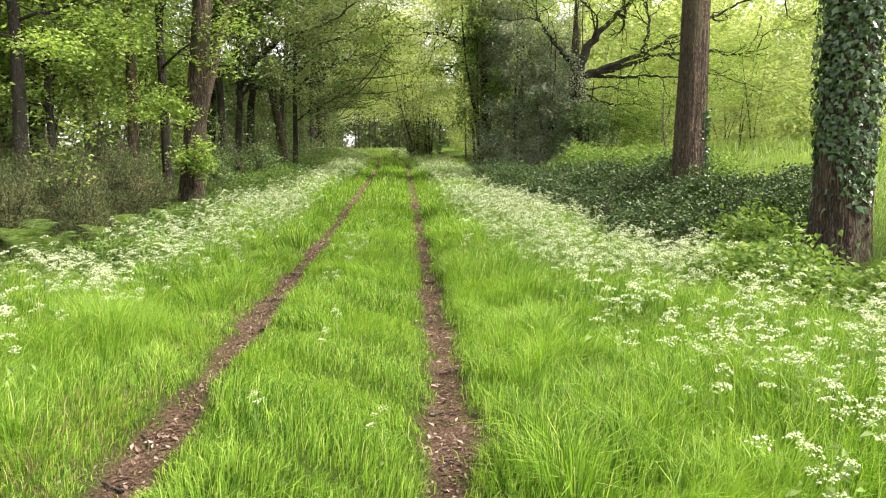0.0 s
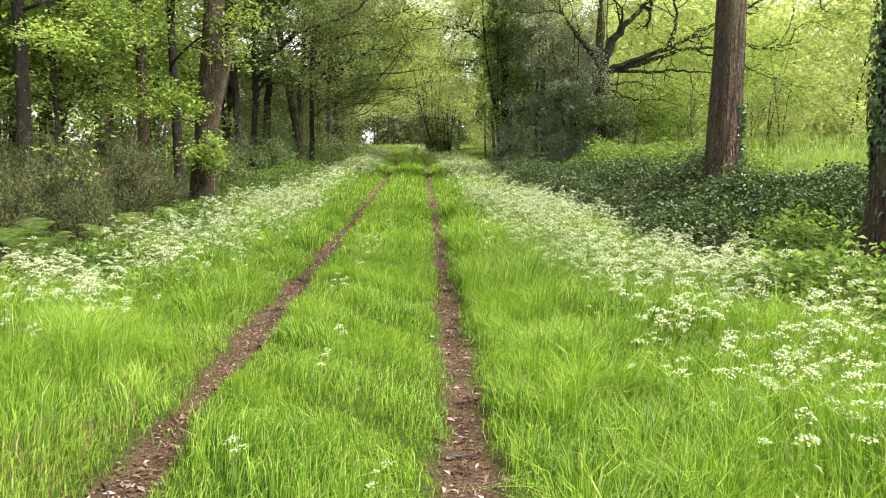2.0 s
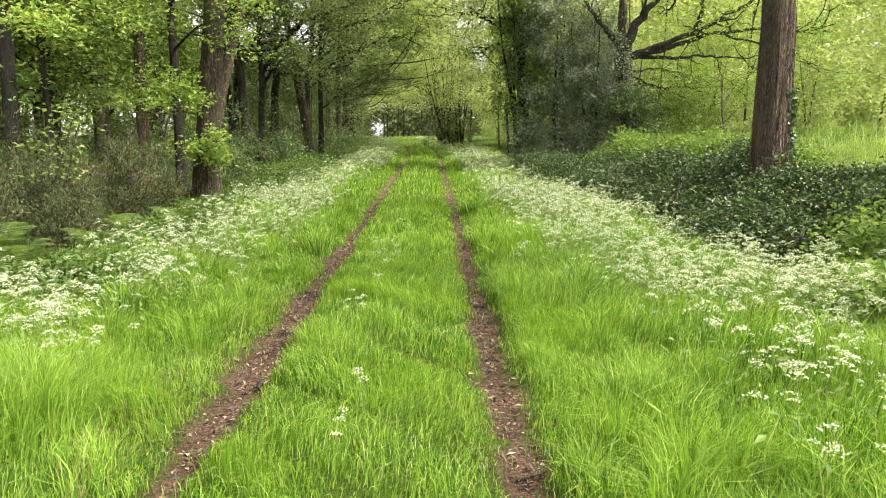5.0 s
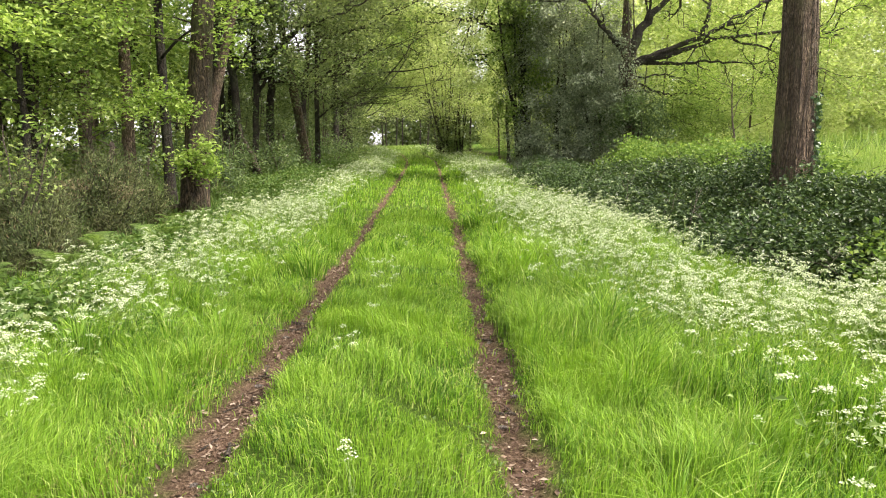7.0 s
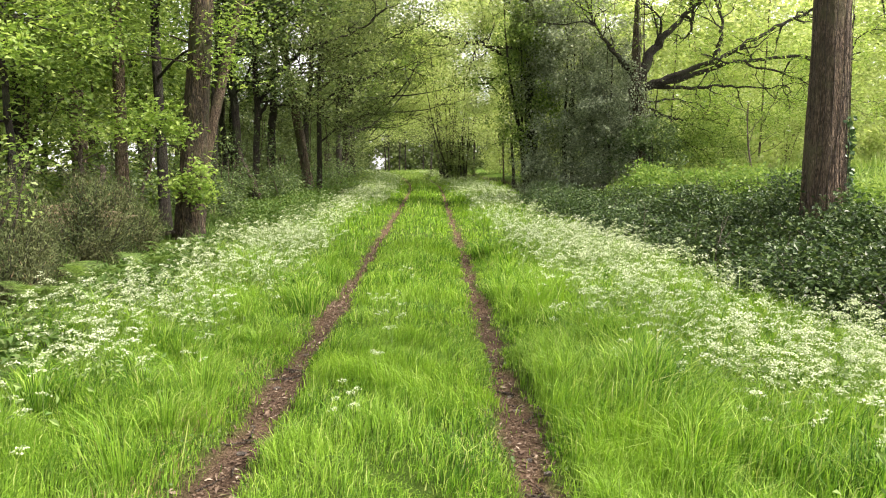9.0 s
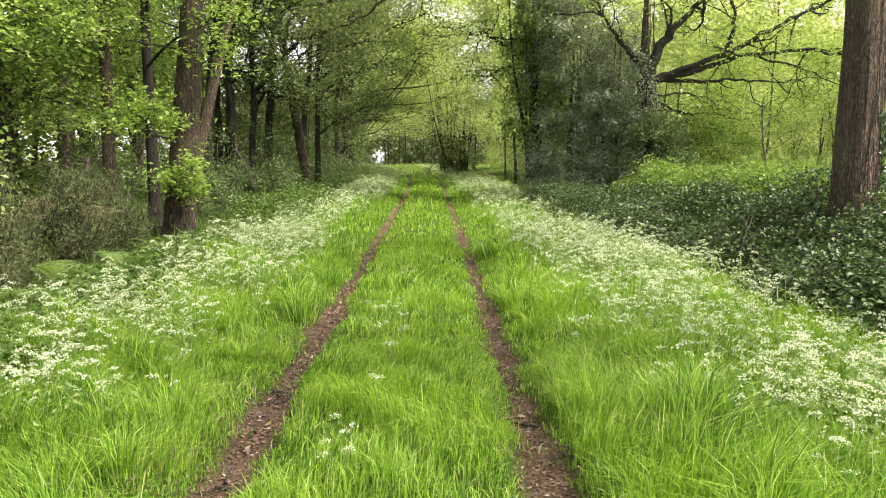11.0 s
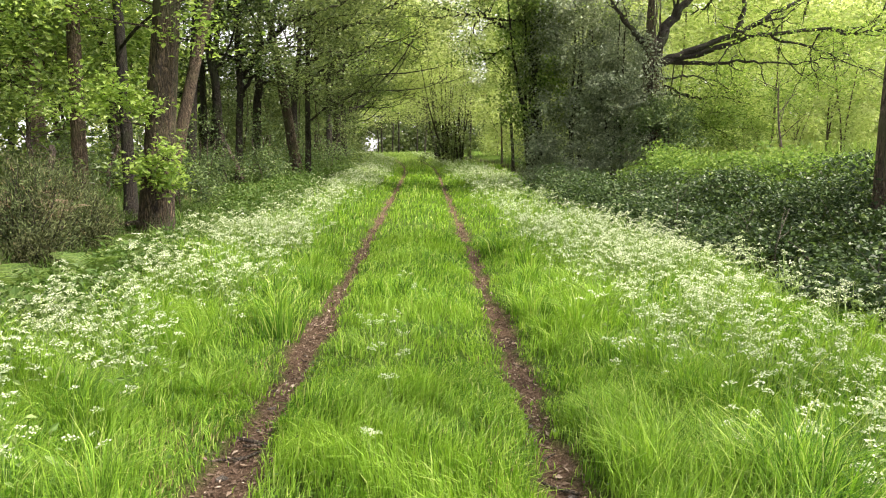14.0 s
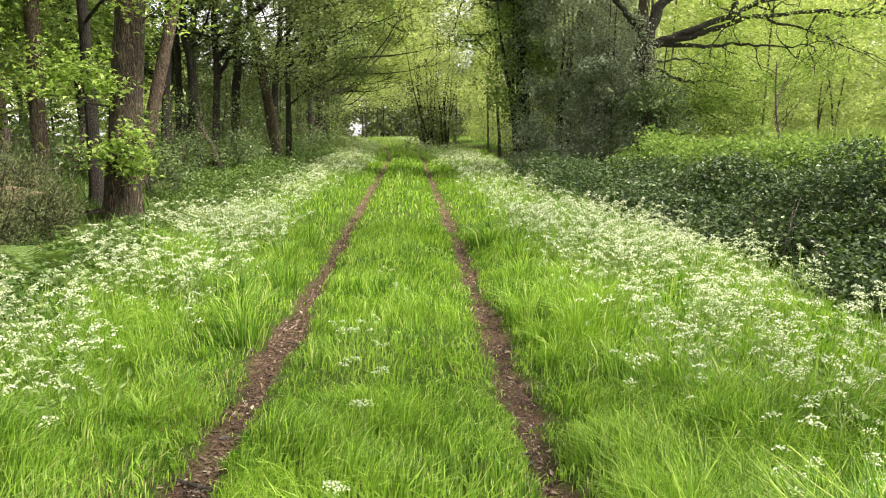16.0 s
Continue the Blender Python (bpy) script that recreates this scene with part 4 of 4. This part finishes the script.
def thicket(name, label, rng, spans, n, mat, leaf, category="brambles"):
    base = root(name, (0, 0, 0), label, category, kind="stuff")
    P, stems = [], []
    for x, y, rx, ry, h, share in spans:
        m, lump = int(n * share) // 22, 22
        a, q = rng.uniform(0, 2 * np.pi, m), np.sqrt(rng.random(m))
        px, py = x + rx * q * np.cos(a), y + ry * q * np.sin(a)
        dome = h * np.sqrt(np.clip(1 - q ** 2.2, 0, 1)) * (1 + 0.3 * waves(px, py, 3.1, x) + 0.15 * waves(px, py, 7.3, y))
        pz = ground_height(px, py) + dome * rng.uniform(0.15, 1, m) ** 0.5 + 0.05
        P.append(np.repeat(np.stack([px, py, pz], 1), lump, 0) + rng.normal(0, 1, (m * lump, 3)) * np.array((0.15, 0.15, 0.035)) + np.repeat(rng.normal(0, 0.25, (m, 2)), lump, 0).sum(1)[:, None] * 0.1)
        for _ in range(int(8 * rx * ry) + 4):
            b = rng.uniform(0, 2 * np.pi)
            k = rng.random() ** 0.5 * 0.8
            s = (x + rx * k * math.cos(b), y + ry * k * math.sin(b))
            d = (rng.normal(0, 0.8), rng.normal(0, 0.8), 1.3)
            Q = wander(on_ground(*s), d, h * rng.uniform(1.0, 1.6), 8, rng, 0.15, -0.16)
            stems.append(tube(Q, np.linspace(0.006, 0.003, 9), 4))
    P = np.concatenate(P)
    linked("leaf", *leaf_set(P, leaf, rng, 0.62, 0.7), mat, base)
    linked("stem", *merged(stems), TWIG, base)


thicket("bramble_thicket", "tangled dark green brambles along the ditch", R(81), [
    (3.6, 12.6, 0.9, 1.9, 0.8, 0.1), (4.0, 16.0, 1.5, 2.3, 0.9, 0.18), (3.6, 19.5, 1.6, 2.6, 0.9, 0.18), (3.0, 23.5, 1.6, 3.0, 0.95, 0.15), (2.4, 28, 1.2, 3.0, 0.95, 0.1), (5.9, 13.2, 1.1, 1.6, 0.55, 0.09), (5.7, 18.5, 0.9, 2.2, 0.75, 0.1), (4.9, 11.6, 0.9, 1.1, 0.6, 0.08), (4.6, 13.8, 0.9, 1.2, 0.8, 0.08)], 95000, BRAMBLE, 0.066)
thicket("bank_plants", "light green leafy plants over the brambles", R(84), [
    (4.9, 21.5, 1.2, 2.0, 0.95, 0.3), (4.4, 25.5, 1.1, 2.0, 1.05, 0.3), (6.8, 22, 1.6, 2.0, 0.7, 0.25), (2.4, 29.8, 0.6, 0.8, 0.9, 0.1), (5.6, 16.8, 0.8, 1.8, 0.85, 0.2), (5.3, 19.3, 0.9, 1.6, 0.95, 0.2)], 17000, NETTLE, 0.08, "plants")
thicket("nettles", "fresh green nettles and saplings by the ditch", R(82), [
    (3.85, 9.6, 0.6, 1.0, 0.65, 0.3), (3.4, 7.6, 0.75, 1.2, 0.75, 0.35), (4.3, 10.8, 0.6, 0.8, 0.6, 0.15), (4.2, 6.5, 0.7, 1.0, 0.6, 0.2)], 15000, NETTLE, 0.08, "nettles")
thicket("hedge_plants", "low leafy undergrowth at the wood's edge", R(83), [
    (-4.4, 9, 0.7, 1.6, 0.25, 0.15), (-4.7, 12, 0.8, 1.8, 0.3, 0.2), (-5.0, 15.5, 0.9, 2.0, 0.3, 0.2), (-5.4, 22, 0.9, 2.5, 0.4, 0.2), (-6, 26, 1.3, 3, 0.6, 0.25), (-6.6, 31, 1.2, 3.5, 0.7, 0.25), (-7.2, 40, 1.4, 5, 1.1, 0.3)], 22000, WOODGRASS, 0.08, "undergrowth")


def dead_branch(x, y, z, length, rng):
    """A pale bare branch caught in the brambles."""
    base = root("dead_branch", (x, y, z), "pale bare branch caught in the brambles", "branch", "dead branches in the brambles")
    Q = wander((0, 0, 0), (rng.normal(0, 0.7), rng.normal(0, 0.3), 0.9), length, 7, rng, 0.14, -0.04)
    linked("stem", *tube(Q, np.linspace(0.011, 0.004, 8), 6), PALEWOOD, base, smooth=True)
    for k in range(3):
        W = wander(Q[2 + k], (rng.normal(0, 1), rng.normal(0, 0.6), 0.7), length * rng.uniform(0.3, 0.6), 5, rng, 0.15)
        linked("twig", *tube(W, np.linspace(0.006, 0.002, 6), 5), PALEWOOD, base)


rb = R(240)
for x, y in [(3.55, 11.1), (3.5, 11.6), (3.2, 13.6), (3.15, 14.8), (2.95, 16.4), (2.8, 18.0), (3.3, 12.7), (3.05, 15.6), (2.5, 20.5)]:
    dead_branch(x, y, on_ground(x, y)[2] + rb.uniform(0.25, 0.5), rb.uniform(0.45, 0.8), rb)


def gorse(place, rng, radius, height, n):
    base = root("gorse_bush", on_ground(*place), "dense spiny brown-green gorse bush under the trees", "bush", "gorse bushes at the wood's edge")
    c = 110
    a, e = rng.uniform(0, 2 * np.pi, c), np.arcsin(rng.uniform(0.0, 1, c))
    D = np.stack([np.cos(a) * np.cos(e), np.sin(a) * np.cos(e), np.sin(e)], 1)
    size = np.array((radius, radius, height))
    twigs, P, O = [], [], []
    for d in D:
        k = rng.uniform(0.6, 1.05)
        Q = wander(rng.normal(0, 0.15, 3) * np.array((1, 1, 0)) * radius, d * size / radius + np.array((0, 0, 0.2)), np.linalg.norm(d * size) * k, 7, rng, 0.12, 0.03)
        twigs.append(tube(Q, np.linspace(0.011, 0.003, 8), 4))
        m = n // c
        f = rng.uniform(0.3, 1.05, m) * 7
        X = np.stack([np.interp(f, np.arange(8), Q[:, q]) for q in range(3)], 1) + rng.normal(0, 0.07, (m, 3))
        P.append(X)
        O.append(np.repeat(d[None] + np.array((0, 0, 0.5)), m, 0))
    P, O = np.concatenate(P), np.concatenate(O)
    P[:, 2] = np.maximum(P[:, 2], 0.02)
    linked("stem", *merged(twigs), DARKBARK, base)
    linked("needle", *leaf_set(P, 0.062, rng, 0.0, 0.22, O, 0.03, 0), GORSE, base, "brown-green spines")


for k, (x, y, r, h) in enumerate([(-6.6, 13.4, 0.9, 1.25), (-7.6, 14.4, 1.0, 1.4), (-6.5, 15.4, 0.8, 1.25), (-5.8, 12.1, 0.6, 0.8), (-7.1, 17.2, 0.8, 1.2), (-8.7, 13.5, 1.1, 1.4), (-6.9, 11.6, 0.9, 1.0), (-7.6, 18.0, 0.8, 1.1), (-6.4, 16.8, 0.6, 0.8)]):
    gorse((x, y), R(90 + k), r, h * 1.3, 16000)


def fern(place, rng, size, fronds=8, mat=None, label="young feathery green fern on the verge"):
    base = root("fern", on_ground(*place), label, "fern", "ferns at the wood's edge")
    for k in range(fronds):
        a = k * 6.28 / fronds + rng.normal(0, 0.2)
        s = np.linspace(0, 1, 30)
        out = np.array((math.cos(a), math.sin(a), 0))
        reach, tall = rng.uniform(0.5, 0.85), rng.uniform(0.9, 1.25)
        Q = out * (size * reach * s ** 1.3)[:, None] + np.array((0, 0, 1)) * (size * tall * (1.35 * s - 0.7 * s ** 2.4))[:, None]
        side = np.array((-math.sin(a), math.cos(a), 0))
        pieces = [tube(Q, np.linspace(0.006, 0.002, 30), 4)]
        for sgn in (1, -1):
            L = (0.34 * size * np.sin(np.pi * np.clip(s * 0.9 + 0.08, 0, 1)))[3:, None]
            A = Q[3:]
            T = unit(np.gradient(Q, axis=0))[3:]
            B = A + L * (sgn * side + 0.35 * T) - np.array((0, 0, 0.12)) * L
            w = 0.0055 * T * size / 0.5
            V = np.stack([A - w, A + w, B + 0.3 * w, B - 0.3 * w], 1).reshape(-1, 3)
            pieces.append((V, np.arange(len(V)).reshape(-1, 4)))
        linked("frond", *merged(pieces), mat or FERN, base)


for k, (x, y, s) in enumerate([(-5.2, 9.9, 0.68), (-5.3, 13.0, 0.65), (-4.9, 13.8, 0.6), (-4.4, 7.0, 0.6), (-5.9, 10.7, 0.7), (4.2, 7.7, 0.6), (-5.6, 16.5, 0.6), (-5.0, 11.4, 0.6)]):
    fern((x, y), R(110 + k), s)
for k, (x, y, s) in enumerate([(-6.75, 15.9, 1.05), (-7.4, 16.6, 1.1)]):
    fern((x, y), R(130 + k), s, 9, BRACKEN, "dead reddish-brown bracken among the gorse")

# ---- the wood behind and the avenue ahead ----
plain = []
for k, (mat, bark, leaf, ht) in enumerate([(OAKLEAF, DARKBARK, 0.18, 12), (SHADELEAF, DARKBARK, 0.2, 12), (HAZYLEAF, DARKBARK, 0.2, 13), (HAZYLEAF, TWIG, 0.26, 14)]):
    plain.append((mat, bark, leaf, ht))


def grove(name, label, rng, spec, places, low, reach, limbs, r, group, side=None, above=0.0, rise=(0.0, 0.7)):
    mat, bark, leaf, ht = spec
    first = None
    for x, y in places:
        s = rng.uniform(0.85, 1.2)
        if first is None:
            first = tree(name, label, (x, y), r, ht, rng, bark, mat, (0.02, 0), limbs, low, reach, 24, leaf, 0.55, 4, sides=10, side=side, above=above, rise=rise, bend=0.07)
            first["group"] = group
        else:
            copy_thing(first, pose(*on_ground(x, y), rng.normal(0, 2.5), rng.normal(0, 2.5), rng.uniform(0, 360) if side is None else rng.normal(0, 18)) @ Matrix.Diagonal((s, s, s * rng.uniform(0.9, 1.1), 1)))


rg = R(200)
left_wood = [(-11 - 2.6 * i + rg.normal(0, 0.6), 18 + 5.0 * j + rg.normal(0, 1.3)) for j in range(5) for i in range(3)]
grove("woodland_tree", "slim dark-trunked tree in the leafy wood", R(201), plain[0], left_wood[0::2], 2.4, 3.0, 11, 0.14, "trees of the wood")
grove("woodland_tree", "slim tree with the wood's shade in its leaf colour", R(202), plain[1], left_wood[1::2], 3.0, 3.0, 11, 0.13, "trees of the wood")
avenue_l = [(float(track(y)) - 4.4 + rg.normal(0, 0.5), y) for y in np.arange(42, 64, 5.0)]
grove("avenue_tree", "dark tree arching over the track", R(203), (OAKLEAF, DARKBARK, 0.18, 12), avenue_l, 2.6, 5.6, 15, 0.19, "trees lining the track", 0.0, 0.9, (0.3, 1.1))
far_l = [(float(track(y)) - 4.6 + rg.normal(0, 0.5), y) for y in np.arange(60, 112, 7.5)]
grove("avenue_tree", "leafy tree arching over the far track", R(206), (OAKLEAF, DARKBARK, 0.22, 11), far_l, 2.4, 5.0, 14, 0.15, "trees lining the track", 0.0, 0.7, (0.2, 0.9))
avenue_r = [(float(track(y)) + 4.3 + rg.normal(0, 0.6), y) for y in np.arange(66, 116, 5.0)]
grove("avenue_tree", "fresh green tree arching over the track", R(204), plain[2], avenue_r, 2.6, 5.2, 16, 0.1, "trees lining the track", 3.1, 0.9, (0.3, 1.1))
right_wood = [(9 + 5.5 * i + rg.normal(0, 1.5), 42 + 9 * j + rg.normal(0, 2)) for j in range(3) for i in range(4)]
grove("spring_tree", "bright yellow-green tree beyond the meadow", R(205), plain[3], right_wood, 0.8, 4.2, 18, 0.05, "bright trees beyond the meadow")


def far_wood():
    """Distant woodland that closes the view all round."""
    rng = R(210)

    def belt(n, a0, a1, d0, d1, top, power):
        a, d = rng.uniform(a0, a1, n), rng.uniform(d0, d1, n)
        z = rng.random(n) ** power * (top + 3 * waves(a * 40, a * 17, 1.0)) + 0.6
        return np.stack([d * np.cos(a), d * np.sin(a) + 5, z], 1)

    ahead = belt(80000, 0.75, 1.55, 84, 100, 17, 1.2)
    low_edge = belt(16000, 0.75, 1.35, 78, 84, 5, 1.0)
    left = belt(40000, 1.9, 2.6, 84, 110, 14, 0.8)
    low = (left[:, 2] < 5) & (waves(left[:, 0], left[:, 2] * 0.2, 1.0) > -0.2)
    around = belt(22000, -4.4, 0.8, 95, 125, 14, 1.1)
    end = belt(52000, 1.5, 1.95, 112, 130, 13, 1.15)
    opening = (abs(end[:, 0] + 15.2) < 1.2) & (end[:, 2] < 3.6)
    # The end belt takes darker olive leaves: the tunnel's shade as colour.
    for P, size, mat, words in ((np.concatenate([ahead, low_edge, left[~low]]), 0.5, HAZYLEAF, "distant green woodland beyond the meadow, haze in its leaf colour"), (around, 0.9, HAZYLEAF, "distant green woodland round the meadow"), (end[~opening], 0.5, OLIVELEAF, "shady wood at the far end of the track")):
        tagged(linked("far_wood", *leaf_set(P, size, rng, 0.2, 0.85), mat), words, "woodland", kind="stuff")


far_wood()

# ---- litter in the ruts ----


def rut_litter():
    rng = R(220)
    n = 46000
    y = rng.uniform(2.2, 20, n)
    u = np.where(rng.random(n) < 0.55, -GAUGE, right_rut(y)) + rng.normal(0, 0.12, n)
    x = track(y) + u
    keep = (rut_mask(x, y) > 0.2) & (rng.random(n) < 0.7 + 0.4 * waves(x, y, 5.0))
    P = np.stack([x, y, ground_height(x, y) + 0.006], 1)[keep]
    tagged(linked("leaf_litter", *leaf_set(P, 0.006 + 0.045 * rng.random(len(P)) ** 2.6, rng, 1.0, 0.45, None, 0.1, 0), LITTER), "brown dead leaves and chips in the wheel ruts", "leaf litter", kind="stuff")


rut_litter()


def oak_foot():
    """Bare soil strewn with dead leaves at the oak's foot, and a fallen branch."""
    rng = R(221)
    n = 2600
    x, y = -6.0 + rng.normal(0, 0.55, n), 18.5 + rng.normal(0, 0.7, n)
    P = np.stack([x, y, ground_height(x, y) + 0.02 + 0.05 * rng.random(n)], 1)
    tagged(linked("leaf_litter", *leaf_set(P, 0.03 + 0.06 * rng.random(n), rng, 0.8, 0.55, None, 0.15, 0), LITTER), "brown dead leaves heaped at the oak's foot", "leaf litter", kind="stuff")
    base = root("fallen_branch", on_ground(-6.95, 18.7, 0.09), "weathered broken branch lying beside the oak", "branch")
    Q = wander((-0.35, 0.1, 0.06), (1, -0.12, -0.02), 0.85, 8, rng, 0.05)
    linked("limb", *tube(Q, np.linspace(0.05, 0.035, 9), 9, 0.25, rng), TWIG, base, smooth=True)
    for k in range(3):
        W = wander(Q[3 + k], (0.5, rng.normal(0, 0.8), 0.5), 0.4, 5, rng, 0.15)
        linked("twig", *tube(W, np.linspace(0.014, 0.005, 6), 5), TWIG, base)


oak_foot()


# ---- single flowers, sticks and stones on the track ----
def flower_sprig(x, y, rng, tall):
    base = root("white_flower", on_ground(x, y), "single white flower head on a thin stem in the grass", "flower", "single flowers on the track")
    for k in range(3):
        top = np.array((rng.normal(0, 0.05), rng.normal(0, 0.05), tall * rng.uniform(0.85, 1.1)))
        Q = np.array([(0, 0, 0), top * 0.5 + rng.normal(0, 0.01, 3), top])
        linked("stem", *tube(Q, (0.002, 0.0016, 0.001), 4), STALK, base)
        linked("flower_head", *umbels(top[None], np.array([0.06 * rng.uniform(0.6, 1.1)]), rng, 5), PETAL, base)


def stick(x, y, rng, length, r):
    base = root("stick", on_ground(x, y, r + 0.004), "broken brown stick lying in the wheel rut", "stick", "sticks in the ruts")
    a = rng.uniform(0, 3.14)
    Q = wander((-math.cos(a) * length / 2, -math.sin(a) * length / 2, 0), (math.cos(a), math.sin(a), 0), length, 6, rng, 0.08)
    Q[:, 2] = np.abs(rng.normal(0, 0.004, 7))
    linked("branch", *tube(Q, np.linspace(r, r * 0.6, 7), 7, 0.2, rng), TWIG, base, smooth=True)


def stone(x, y, rng, size, mat):
    bm = bmesh.new()
    bmesh.ops.create_icosphere(bm, subdivisions=2, radius=1)
    for v in bm.verts:
        v.co *= 1 + 0.35 * noise.noise(v.co * 1.3 + Vector((x * 9, y * 9, 0)))
        v.co = Vector((v.co.x * size, v.co.y * size * 0.7, v.co.z * size * 0.35))
    me = bpy.data.meshes.new("stone")
    bm.to_mesh(me)
    bm.free()
    me.materials.append(mat)
    ob = tagged(new("stone", me), "small pale stone pressed into the rut", "stone", "stones in the ruts")
    ob.matrix_world = pose(*on_ground(x, y, size * 0.2), 0, 0, rng.uniform(0, 360))


STONE = bark_material("pale_stone", (0.22, 0.18, 0.15), (0.48, 0.42, 0.37), None, 6.0)
rs = R(301)
for x, y in [(-0.97, 3.83), (-0.27, 3.5), (-1.31, 11.05), (-1.18, 11.4), (-0.85, 5.21), (-0.81, 5.81), (-1.1, 7.98), (-1.14, 7.65), (-1.39, 11.2), (-1.11, 10.67), (-1.14, 10.24), (-1.07, 9.68), (-1.09, 8.74), (-1.29, 10.44), (-1.12, 12.6), (-1.3, 13.4)]:
    flower_sprig(x, y, rs, 0.24)
stick(-1.85, 9.4, rs, 0.22, 0.012)
stick(-0.22, 8.87, rs, 0.26, 0.01)
for k in range(26):
    y = rs.uniform(3.2, 12)
    side = rs.choice((-1, 1))
    stone(float(track(y) + (right_rut(y) if side > 0 else -GAUGE)) + rs.normal(0, 0.07), y, rs, rs.uniform(0.012, 0.034), STONE)
stone(-0.04, 4.45, rs, 0.035, STONE)
stone(-0.3, 9.38, rs, 0.045, STONE)
stick(-1.58, 6.48, rs, 0.2, 0.014)
for k in range(40):
    y = rs.uniform(3.2, 12)
    side = rs.choice((-1, 1))
    stick(float(track(y) + (right_rut(y) if side > 0 else -GAUGE)) + rs.normal(0, 0.08), y, rs, rs.uniform(0.08, 0.24), rs.uniform(0.003, 0.009))
